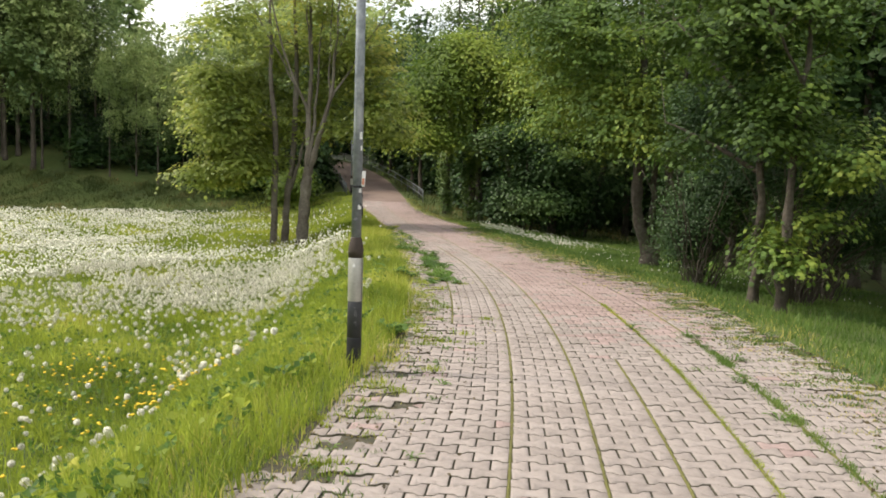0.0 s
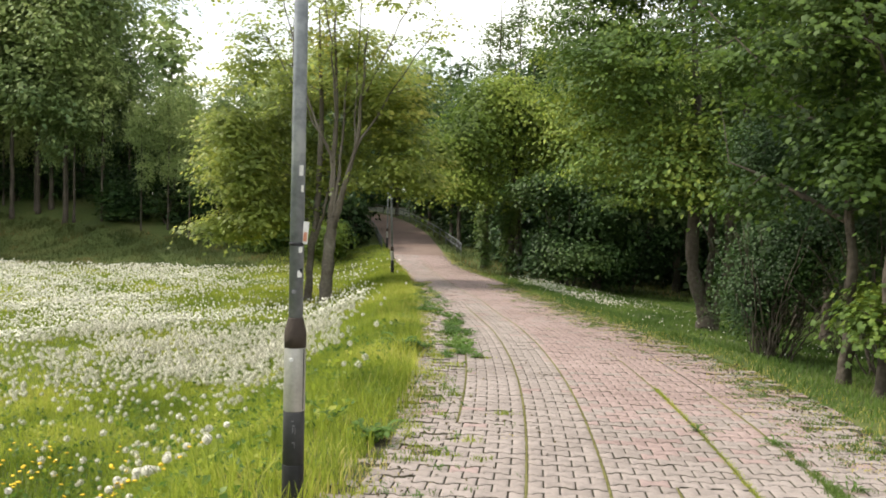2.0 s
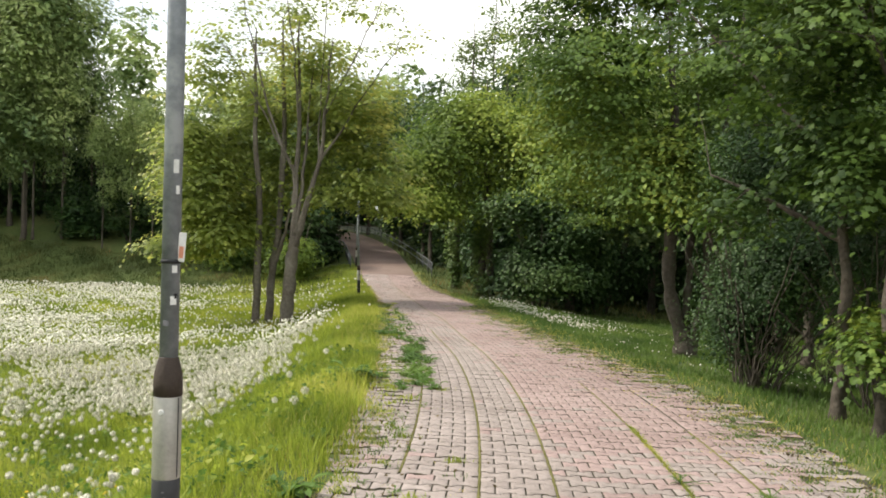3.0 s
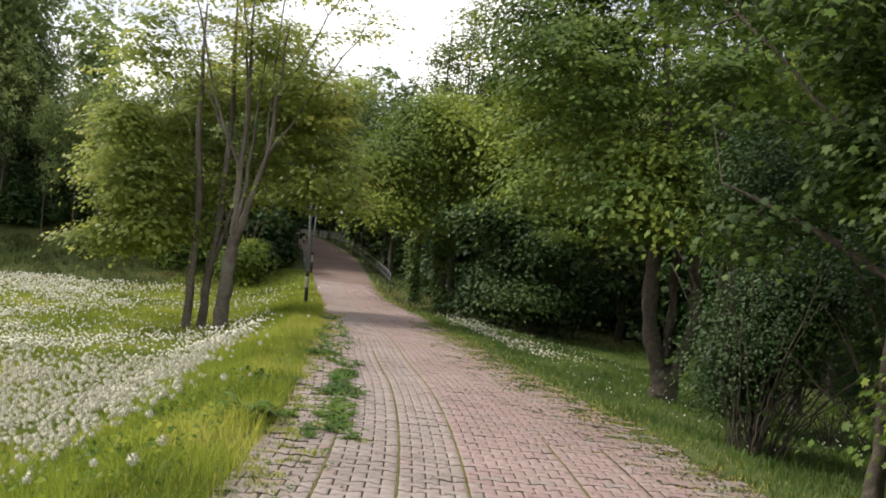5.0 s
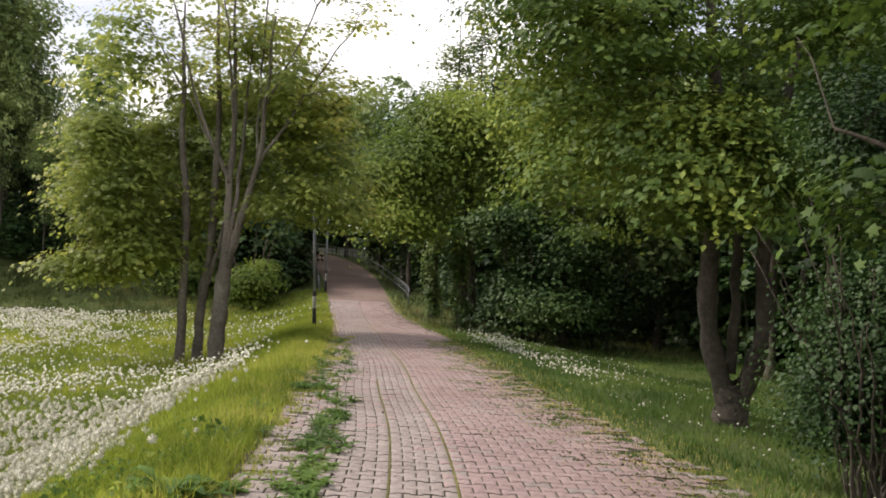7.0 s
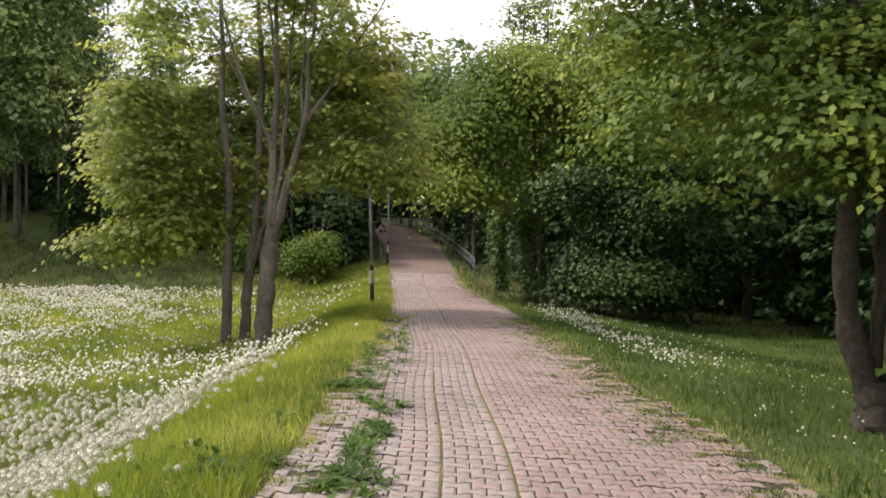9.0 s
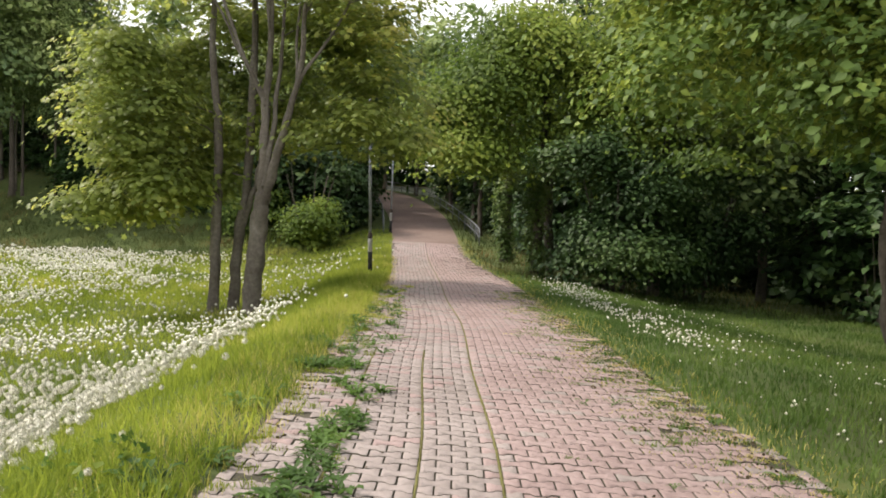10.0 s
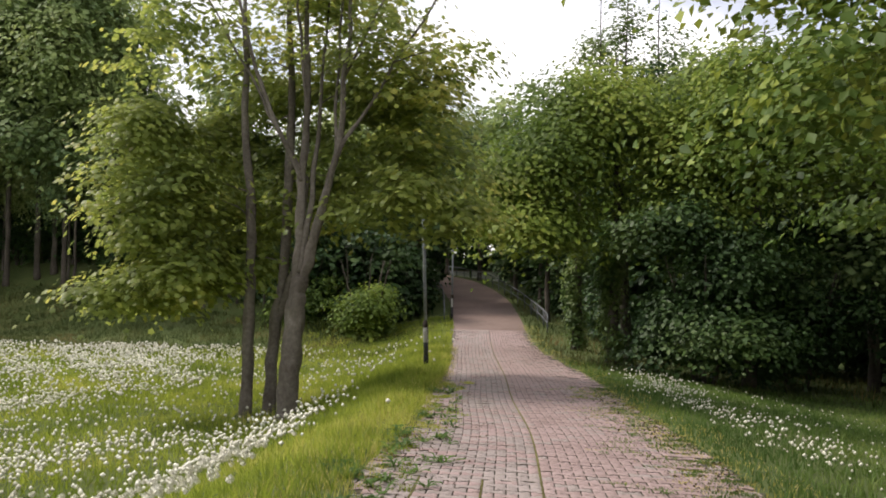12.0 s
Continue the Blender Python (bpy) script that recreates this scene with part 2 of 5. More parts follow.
def ground_z(x, y):
    x, y = np.asarray(x, float), np.asarray(y, float)
    u = x - spine(y)
    p = level(y)
    dl, dr = -u - half_l(y), u - half_r(y)
    near = 1 - step(48, 60, y)
    floor = np.minimum(p, level(33.0) + 0.3 * step(34, 60, y))
    meadow = p + (floor - p) * step(0.3, 3.5, dl) - 0.58 * near * step(0.3, 3.2, dl) - 0.15 * near * step(3, 12, dl)
    hill_top = 0.35 + 1.1 * step(8, 26, -x)
    hill = step(42, 52, y + 0.12 * x) * step(6, 11, -x) * (hill_top + 1.15)
    left = meadow + hill * step(0.5, 6, dl)
    right = p - 0.10 * step(0.2, 1.2, dr) - 0.55 * step(0.9, 6, dr) - 0.4 * step(6, 16, dr) * step(20, 40, y)
    z = np.where(u < 0, left, right)
    inside = (1 - step(-0.12, 0.02, dl)) * (1 - step(-0.12, 0.02, dr))
    bumps = 0.03 * wavy(x, y, 1.1) + 0.06 * wavy(x, y, 0.25, 2.0) * step(1, 6, np.maximum(dl, dr))
    far = step(110, 170, np.hypot(x, y - 20))
    z = z + bumps * (1 - inside) - 0.05 * inside
    return z * (1 - far) + 0.4 * far


# ---- mesh tools ----
def mesh_from(name, verts, faces, materials, index=None, smooth=False):
    me = bpy.data.meshes.new(name)
    verts = np.asarray(verts, np.float32).reshape(-1, 3)
    counts = np.array([len(f) for f in faces], np.int32) if isinstance(faces, list) else np.full(len(faces), faces.shape[1], np.int32)
    flat = np.array([i for f in faces for i in f], np.int32) if isinstance(faces, list) else np.asarray(faces, np.int32).ravel()
    me.vertices.add(len(verts))
    me.vertices.foreach_set("co", verts.ravel())
    me.loops.add(len(flat))
    me.loops.foreach_set("vertex_index", flat)
    me.polygons.add(len(counts))
    starts = np.zeros(len(counts), np.int32)
    starts[1:] = np.cumsum(counts)[:-1]
    me.polygons.foreach_set("loop_start", starts)
    for m in materials:
        me.materials.append(m)
    if index is not None:
        me.polygons.foreach_set("material_index", np.asarray(index, np.int32))
    if smooth:
        me.polygons.foreach_set("use_smooth", np.ones(len(counts), bool))
    me.update(calc_edges=True)
    me.validate()
    return me


def part_mesh(name, me, parent=None, label="", at=None):
    ob = new(name, me)
    if parent is not None:
        ob.parent = parent
    if at is not None:
        ob.matrix_basis = at
    if label:
        tagged(ob, label)
    return ob


def part(name, bm, material, parent=None, label="", smooth=False, at=None):
    me = bpy.data.meshes.new(name)
    bm.to_mesh(me)
    bm.free()
    me.materials.append(material)
    if smooth:
        me.polygons.foreach_set("use_smooth", np.ones(len(me.polygons), bool))
    return part_mesh(name, me, parent, label, at)


def empty(name, place, label, category, group=""):
    ob = new(name)
    ob.empty_display_size = 0.1
    ob.location = place
    return tagged(ob, label, category, group)


class Soup:
    """Gathers vertices and faces of equal-sided pieces for one mesh."""

    def __init__(self):
        self.v, self.f, self.n = [], [], 0

    def add(self, verts, faces):
        self.v.append(np.asarray(verts, float).reshape(-1, 3))
        self.f += [[i + self.n for i in f] for f in faces]
        self.n += len(self.v[-1])

    def tube(self, pts, radii, sides=6, cap=True, gnarl=0.0):
        pts = np.asarray(pts, float)
        k = len(pts)
        tang = np.gradient(pts, axis=0)
        tang /= np.linalg.norm(tang, axis=1)[:, None] + 1e-9
        ref = np.array([1.0, 0, 0]) if abs(tang[0][2]) > 0.7 else np.array([0, 0, 1.0])
        a = np.cross(tang, ref)
        a /= np.linalg.norm(a, axis=1)[:, None] + 1e-9
        b = np.cross(tang, a)
        th = np.arange(sides) / sides * 2 * math.pi
        ring = np.cos(th)[None, :, None] * a[:, None] + np.sin(th)[None, :, None] * b[:, None]
        run = np.concatenate([[0], np.cumsum(np.linalg.norm(np.diff(pts, axis=0), axis=1))])[:, None]
        lump = 1 + gnarl * (np.sin(3 * th[None] + run * 1.7) + .7 * np.sin(5 * th[None] - run * 4.1) + .8 * np.sin(2 * th[None] + run * 9.0)) / 2
        v = pts[:, None] + ring * (np.asarray(radii, float)[:, None] * lump)[:, :, None]
        f = [[i * sides + j, i * sides + (j + 1) % sides, (i + 1) * sides + (j + 1) % sides, (i + 1) * sides + j] for i in range(k - 1) for j in range(sides)]
        if cap:
            f.append(list(range(sides))[::-1])
            f.append([(k - 1) * sides + j for j in range(sides)])
        self.add(v, f)

    def mesh(self, name, material, smooth=True):
        return mesh_from(name, np.concatenate(self.v), self.f, [material], smooth=smooth)


def lathe(profile, sides=24):
    """A turned solid from (radius, height) pairs."""
    bm = bmesh.new()
    rings = []
    for r, z in profile:
        rings.append([bm.verts.new((r * math.cos(2 * math.pi * i / sides), r * math.sin(2 * math.pi * i / sides), z)) for i in range(sides)])
    for p, q in zip(rings, rings[1:]):
        for i in range(sides):
            bm.faces.new((p[i], p[(i + 1) % sides], q[(i + 1) % sides], q[i]))
    bm.faces.new(rings[0][::-1])
    bm.faces.new(rings[-1])
    return bm


def curved_plate(radius, centre, half_angle, z0, z1, thick=0.002, steps=5):
    """A thin plate bent round a post."""
    bm = bmesh.new()
    cols = []
    for i in range(steps + 1):
        a = centre - half_angle + 2 * half_angle * i / steps
        cols.append([bm.verts.new((r * math.cos(a), r * math.sin(a), z)) for r, z in ((radius, z0), (radius, z1), (radius + thick, z1), (radius + thick, z0))])
    for p, q in zip(cols, cols[1:]):
        for i in range(4):
            bm.faces.new((p[i], p[(i + 1) % 4], q[(i + 1) % 4], q[i]))
    bm.faces.new(cols[0])
    bm.faces.new(cols[-1][::-1])
    bmesh.ops.recalc_face_normals(bm, faces=bm.faces)
    return bm


# ---- ground ----
def axis_values(lo, hi, fine_lo, fine_hi, fine):
    mid = list(np.arange(fine_lo, fine_hi + 1e-6, fine))
    s, v = fine, fine_hi
    while v < hi:
        s *= 1.13
        v += s
        mid.append(v)
    s, v = fine, fine_lo
    while v > lo:
        s *= 1.13
        v -= s
        mid.insert(0, v)
    return np.array(mid)


def build_ground():
    xs, ys = axis_values(-600, 600, -14, 10, 0.22), axis_values(-300, 900, -4, 62, 0.3)
    gx, gy = np.meshgrid(xs, ys)
    v = np.stack([gx, gy, ground_z(gx, gy)], -1).reshape(-1, 3)
    w = len(xs)
    i = (np.arange(len(ys) - 1)[:, None] * w + np.arange(w - 1)[None, :]).ravel()
    ob = new("ground", mesh_from("ground", v, np.stack([i, i + 1, i + w + 1, i + w], 1), [M_GROUND], smooth=True))
    tagged(ob, "grassy meadow ground with bank and woodland floor", "ground", kind="structure")


def strip_mesh(name, y0, y1, dy, u_lo, u_hi, lift, material, cols=10, thick=0.1):
    ys = np.arange(y0, y1 + 1e-6, dy)
    f = np.linspace(0, 1, cols)
    u = u_lo(ys)[:, None] * (1 - f) + u_hi(ys)[:, None] * f
    x = spine(ys)[:, None] + u
    z = np.repeat(level(ys)[:, None], cols, 1) + lift
    v = np.stack([x, np.repeat(ys[:, None], cols, 1), z], -1).reshape(-1, 3)
    i = (np.arange(len(ys) - 1)[:, None] * cols + np.arange(cols - 1)[None, :]).ravel()
    return mesh_from(name, v, np.stack([i, i + 1, i + cols + 1, i + cols], 1), [material], smooth=True)


build_ground()
path_bed = new("path_bed", strip_mesh("path_bed", -14, 46, 0.25, lambda y: -half_l(y) - 0.02, lambda y: half_r(y) + 0.02, -0.014, M_BED))
tagged(path_bed, "sandy mossy bedding between the paving blocks", "pavement", kind="structure")
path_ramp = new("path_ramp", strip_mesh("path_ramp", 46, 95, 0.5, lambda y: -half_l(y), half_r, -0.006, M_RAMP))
tagged(path_ramp, "pinkish worn paved path climbing a ramp, tree shade in its colour", "pavement", kind="structure")

# ---- trees ----
def leaf_mesh(name, centres, outward, size, material, rng, lobed=False, flat=0.9, loose=0.42):
    """Many single leaves, each a bent blade of its own."""
    n = len(centres)
    nor = rng.normal(0, loose, (n, 3)) + np.array([0, 0, flat]) + 0.45 * outward
    nor /= np.linalg.norm(nor, axis=1)[:, None]
    d = rng.normal(0, 1, (n, 3)) + np.array([0, 0, -0.25])
    d -= nor * np.sum(d * nor, 1)[:, None]
    d /= np.linalg.norm(d, axis=1)[:, None] + 1e-9
    s = np.cross(nor, d)
    L = size * rng.uniform(0.6, 1.3, n)[:, None]
    if lobed:
        ang = np.radians([180, 118, 88, 55, 30, 0, -30, -55, -88, -118])
        rad = np.array([0.26, 0.52, 0.34, 0.64, 0.38, 0.70, 0.38, 0.64, 0.34, 0.52])
        k = len(ang)
        ring = [centres + L * (rad[j] * math.cos(ang[j]) * d + rad[j] * math.sin(ang[j]) * s) - nor * L * 0.18 * rad[j] for j in range(k)]
        v = np.stack([centres] + ring, 1).reshape(-1, 3)
        b = np.arange(n)[:, None] * (k + 1)
        f = np.concatenate([b + np.array([[0, 1 + j, 1 + (j + 1) % k]]) for j in range(k)])
    else:
        w = L * rng.uniform(0.62, 0.85, n)[:, None]
        base = centres - d * L * 0.5
        tip = centres + d * L * 0.5 - nor * L * 0.12
        a = centres + s * w * 0.5 + nor * L * 0.08 - d * L * 0.05
        c = centres - s * w * 0.5 + nor * L * 0.08 - d * L * 0.05
        v = np.stack([base, a, tip, c], 1).reshape(-1, 3)
        b = np.arange(n)[:, None] * 4
        f = np.concatenate([b + np.array([[0, 1, 2]]), b + np.array([[0, 2, 3]])])
    return mesh_from(name, v, f, [material])


def tree(name, label, category, place, stems, lobes, clumps, per, leaf, leaf_mat, bark, seed, spread=(0.42, 0.14), lobed=False, group="", gap=-0.55, twigs=True, sides=8, low=None, split=4, gnarl=0.16):
    """A tree: tapered stems, limbs and twigs that reach every spray, and sprays of single leaves filling uneven lobes of the crown."""
    rng = np.random.default_rng(seed)
    root = empty(name, place, label, category, group)
    trunk, limb = Soup(), Soup()
    nodes = []
    for st in stems:
        p = np.array(st, float)
        t = np.linspace(0, 1, len(p))
        tt = np.linspace(0, 1, max(8, len(p) * 4))
        q = np.stack([np.interp(tt, t, p[:, i]) for i in range(4)], 1)
        q[1:-1, :3] = 0.25 * q[:-2, :3] + 0.5 * q[1:-1, :3] + 0.25 * q[2:, :3]
        q[1:, :2] += rng.normal(0, 0.012, (len(q) - 1, 2)) * (1 + q[1:, 2:3] * 0.15)
        q[:, 3] *= 1 + rng.normal(0, 0.05, len(q))
        if q[0, 2] < 0.05:
            q[0, 3] *= 1.35
        fine = np.linspace(0, 1, len(q) * 3)
        g = np.stack([np.interp(fine, tt, q[:, i]) for i in range(4)], 1) if split >= 4 else q
        trunk.tube(g[:, :3], g[:, 3], sides + 6 if lobed or group == "maples on the meadow" else sides, gnarl=gnarl)
        nodes += [tuple(r) for r in q if r[2] > 0.25 * q[-1, 2]]
    parts = []
    for l in lobes:
        for i in range(split):
            d = rng.normal(0, 1, 3)
            d /= np.linalg.norm(d)
            f = rng.uniform(0.45, 0.72) if split <= 4 else rng.uniform(0.3, 0.58)
            parts.append((*(np.array(l[:3]) + d * np.array(l[3:6]) * (1 - f * 0.8)), *(np.array(l[3:6]) * f), l[6] if len(l) > 6 else 1.0))
    lobes = parts or lobes
    w = np.array([l[6] if len(l) > 6 else 1.0 for l in lobes])
    cents, outs = [], []
    while len(cents) < clumps:
        l = lobes[rng.choice(len(lobes), p=w / w.sum())]
        d = rng.normal(0, 1, 3)
        d /= np.linalg.norm(d)
        r = 0.35 + 0.68 * rng.uniform() ** 0.6
        c = np.array(l[:3]) + d * r * np.array(l[3:6])
        if float(wavy(c[0] * 1.1 + c[2] * 0.7 + seed, c[1] * 1.1 - c[2] * 0.9)) < gap or (low is not None and c[2] < low):
            continue
        cents.append(c)
        outs.append(d)
    cents, outs = np.array(cents), np.array(outs)
    nod = np.array(nodes)
    order = np.argsort(np.min(np.linalg.norm(cents[:, None] - nod[None, :, :3], axis=2), axis=1))
    if twigs:
        pts = [nod]
        for i in order:
            allp = np.concatenate(pts)
            c = cents[i]
            cost = np.linalg.norm(allp[:, :3] - c, axis=1) + 0.9 * np.maximum(0, allp[:, 2] - c[2] + 0.1)
            a = allp[np.argmin(cost)]
            ln = np.linalg.norm(c - a[:3])
            mid = (a[:3] + c) / 2 + rng.normal(0, 0.06, 3) * ln + np.array([0, 0, -0.03 * ln])
            r0 = min(a[3] * 0.75, 0.008 + 0.013 * ln)
            q = np.array([[*a[:3], r0], [*mid, r0 * 0.7], [*c, max(0.003, r0 * 0.35)]])
            limb.tube(q[:, :3], q[:, 3], 4, cap=False)
            pts.append(q[1:])
    part_mesh("trunk", trunk.mesh("trunk", bark), root)
    if twigs and limb.v:
        tagged(part_mesh("branchwork", limb.mesh("branchwork", bark), root), kind="stuff")
    k = np.repeat(np.arange(clumps), per)
    sz = rng.uniform(0.6, 1.35, clumps)[k][:, None]
    off = rng.normal(0, 1, (len(k), 3)) * np.array([spread[0], spread[0], spread[1]]) * sz
    pos = cents[k] + off
    pos[:, 2] -= 0.25 * np.sum(off[:, :2] ** 2, 1)
    droop = 0.8 * off / (spread[0] * sz) * np.array([1, 1, 0])      # leaves hang outward round each spray
    tilt = rng.normal(0, 0.3, (clumps, 3))[k]
    tagged(part_mesh("crown", leaf_mesh("crown", pos, outs[k] + droop + tilt, leaf, leaf_mat, rng, lobed, loose=0.18 if lobed else 0.26), root), kind="stuff")
    return root


def on_ground(x, y, sink=0.06):
    return (x, y, float(ground_z(x, y)) - sink)


# the three maples on the meadow
tree("maple_tree", "forked maple tree with yellowish young leaves on the meadow", "tree", on_ground(-4.66, 28.2),
     [[(0, 0, 0, .19), (.05, 0, .9, .175), (.14, 0, 1.9, .165), (.20, .05, 2.5, .155)],
      [(.17, .05, 2.4, .10), (.14, .1, 3.6, .085), (.22, .2, 5.5, .06), (.1, .1, 8.6, .02)],
      [(.22, .05, 2.4, .10), (.50, 0, 3.4, .08), (.85, -.1, 4.6, .06), (1.15, -.2, 8.0, .02)],
      [(.20, 0, 2.6, .06), (.36, .2, 4.0, .05), (.5, .3, 7.5, .015)],
      [(.16, 0.1, 4.2, .045), (-.5, -.2, 5.8, .035), (-1.4, -.3, 9.2, .010)],
      [(.2, .2, 5.2, .03), (.1, -.1, 7.4, .022), (-.3, -.2, 10.2, .008)], [(.83, -.1, 4.5, .03), (.8, .1, 7.0, .022), (.9, .3, 10.4, .008)], [(1.0, -.15, 6.0, .025), (2.0, .1, 8.2, .018), (2.8, .2, 10.0, .007)], [(.85, -.1, 4.6, .035), (1.9, .1, 6.4, .022), (3.3, .3, 8.6, .007)], [(.15, .1, 4.4, .035), (-.9, .1, 6.2, .022), (-2.3, .2, 8.4, .007)]],
     [(.9, 2.0, 5.3, 2.5, 1.5, 1.9, 3), (2.1, .7, 3.9, 1.2, 1.3, .7, .9), (1.2, 1.2, 7.2, 2.2, 1.8, 1.4, 1.0), (.9, .6, 9.2, 2.6, 2.0, 1.2, .3), (-.4, 1.7, 4.5, 1.7, 1.0, 1.3, 1.2), (2.0, .4, 6.0, 1.3, 1.2, 1.4, .9), (2.3, .4, 8.3, 2.3, 1.7, 1.2, .4)],
     560, 36, 0.115, M_LEAF_MAPLE, M_BARK, 11, group="maples on the meadow", gap=-0.12, spread=(0.34, 0.075), lobed=True, split=7)
tree("maple_tree", "slim maple tree with yellow-green leaves on the meadow", "tree", on_ground(-5.40, 29.3),
     [[(0, 0, 0, .12), (.05, 0, 1.2, .105), (.22, 0, 2.6, .095), (.35, 0, 5.0, .08), (.2, 0, 9.0, .02)],
      [(.1, 0, 1.7, .06), (.5, -.1, 2.8, .05), (.8, -.3, 4.5, .02)]],
     [(-.2, 1.6, 5.2, 2.2, 1.5, 1.9, 2), (-1.4, .2, 3.3, 1.4, 1.4, 1.0, 1.3), (-.4, .8, 7.2, 2.0, 1.6, 1.4, .6), (-.4, 0, 9.0, 2.4, 1.7, 1.2, .25)],
     380, 36, 0.115, M_LEAF_MAPLE, M_BARK, 12, group="maples on the meadow", gap=-0.12, spread=(0.34, 0.075), lobed=True, split=7)
tree("maple_tree", "slim dark-barked maple tree with low yellowing sprays", "tree", on_ground(-5.70, 28.9),
     [[(0, 0, 0, .12), (.03, 0, 1.2, .105), (.05, 0, 3.0, .09), (-.1, 0, 5.2, .07), (-.2, 0, 8.6, .02)]],
     [(-1.3, .3, 4.6, 1.9, 1.8, 1.6, 2), (-1.6, -.6, 2.6, 1.4, 1.4, .8, 1.2), (-2.1, -.3, 4.0, 1.3, 1.5, 1.2, 1.1), (-.8, 0, 6.9, 2.3, 1.7, 1.3, .5), (-1.2, 0, 8.8, 2.4, 1.7, 1.1, .2)],
     420, 36, 0.115, M_LEAF_MAPLE, M_BARK, 13, group="maples on the meadow", gap=-0.12, spread=(0.34, 0.075), lobed=True, split=7)

# beside the path, right hand
tree("maple_tree", "old multi-stemmed maple tree leaning over the paved path", "tree", on_ground(4.35, 18.8),
     [[(0, 0, 0, .24), (0, 0, .35, .20), (-.05, 0, .6, .17)],
      [(-.08, 0, .4, .13), (-.28, 0, 1.0, .12), (-.34, .05, 1.9, .105), (-.25, .1, 3.2, .09), (-.5, .1, 6.5, .03)],
      [(.08, 0, .35, .13), (.28, -.05, .9, .12), (.36, 0, 1.3, .09), (.33, .1, 2.6, .08), (.9, .2, 6.2, .03)],
      [(.0, .1, .7, .07), (.05, .2, 1.8, .06), (.2, .5, 3.6, .04), (.3, 1.2, 5.5, .02)],
      [(-.25, .1, 3.0, .045), (-1.1, -.2, 4.0, .03), (-2.0, -.4, 5.4, .012)],
      [(.33, .1, 2.5, .045), (1.4, -.1, 3.8, .03), (2.6, -.3, 5.0, .012)]],
     [(0, .5, 5.4, 3.1, 2.4, 2.6, 4), (-1.5, .3, 3.7, 1.5, 1.4, 1.0, 1.3), (.4, .2, 3.1, 1.5, 1.0, .8, 1), (-.6, 1.5, 3.4, 1.8, 1.6, 1.2, .8), (2.0, .1, 4.0, 1.8, 1.5, 1.6, 1), (-.3, -1.1, 3.1, 1.7, .8, .75, 1.2), (-.5, -1.4, 4.6, 2.2, 1.0, 1.2, 1.2), (-2.0, .2, 4.7, 1.1, 1.6, 1.3, 1.5), (-1.0, .4, 6.6, 1.2, 1.5, 1.2, 1.0)],
     720, 115, 0.084, M_LEAF_RIGHT, M_BARK_DARK, 21, spread=(0.31, 0.07), gap=-0.2, gnarl=0.3)
tree("sapling", "young maple with large pale green leaves beside the path", "tree", on_ground(4.42, 12.35),
     [[(0, 0, 0, .085), (.02, 0, .8, .06), (0, 0, 1.9, .045), (-.1, .1, 3.2, .032), (-.2, .2, 5.6, .01)],
      [(0, 0, 1.9, .035), (-.6, .4, 2.3, .025), (-1.2, .7, 2.6, .01)],
      [(0, 0, 2.6, .022), (-1.0, .9, 4.0, .016), (-2.2, 2.0, 5.6, .006)]],
     [(-.75, .55, 2.3, .7, .8, .4, .7), (-.3, -.45, 3.0, .8, .5, .7, .9), (-.5, .4, 4.3, 2.0, 2.2, 1.1, 3), (.3, 0, 2.5, .9, .9, .6, .7), (.6, -.3, 1.3, .5, .5, .4, .4)],
     210, 64, 0.07, M_LEAF_RIGHT, M_BARK_DARK, 22, spread=(0.22, 0.065), lobed=True, group="saplings beside the path")
tree("sapling", "young maple leaning beside another with leafy low shoots", "tree", on_ground(4.5, 11.55),
     [[(0, 0, 0, .09), (.03, 0, .8, .065), (.06, 0, 2.0, .05), (.1, -.1, 3.4, .035), (.3, -.2, 6.0, .01)],
      [(.05, 0, .7, .02), (-.15, -.2, .95, .012)], [(.1, -.1, 3.0, .022), (-.9, -.9, 4.2, .015), (-1.7, -1.6, 5.0, .006)]],
     [(-.05, -.05, .75, .34, .4, .42, .5), (-.2, -.2, 4.0, 1.9, 1.9, 1.1, 2.4), (-.2, -.5, 2.6, .7, .5, .6, .8), (.7, -.1, 2.4, .9, .9, .7, .8)],
     170, 64, 0.07, M_LEAF_RIGHT, M_BARK_DARK, 23, spread=(0.21, 0.065), lobed=True, group="saplings beside the path")


def stem_shrub(place, label, seed, stems, lobes, clumps, per, lean):
    rng = np.random.default_rng(seed)
    lines = []
    for i in range(stems):
        a, r = rng.uniform(0, 2 * math.pi), rng.uniform(0, 0.28)
        x, y = r * math.cos(a), r * math.sin(a)
        h, out = rng.uniform(0.8, 2.4), rng.uniform(0.2, 1.3)
        b = a + rng.normal(0, 0.5)
        ex, ey = x + out * math.cos(b) + lean[0] * rng.uniform(0, 1), y + out * math.sin(b) + lean[1] * rng.uniform(0, 1)
        rad = rng.uniform(0.006, 0.016)
        lines.append([(x, y, 0, rad), (x * 1.2 + (ex - x) * 0.15, y * 1.2 + (ey - y) * 0.15, h * 0.3, rad * 0.9), (x + (ex - x) * 0.5, y + (ey - y) * 0.5, h * 0.62, rad * 0.7), (ex, ey, h, rad * 0.35)])
    return tree("shrub", label, "shrub", place, lines, lobes, clumps, int(per * 2.3), 0.043, M_LEAF_SHRUB, M_BARK_DARK, seed, spread=(0.2, 0.13), gap=-0.8, sides=5, split=2)


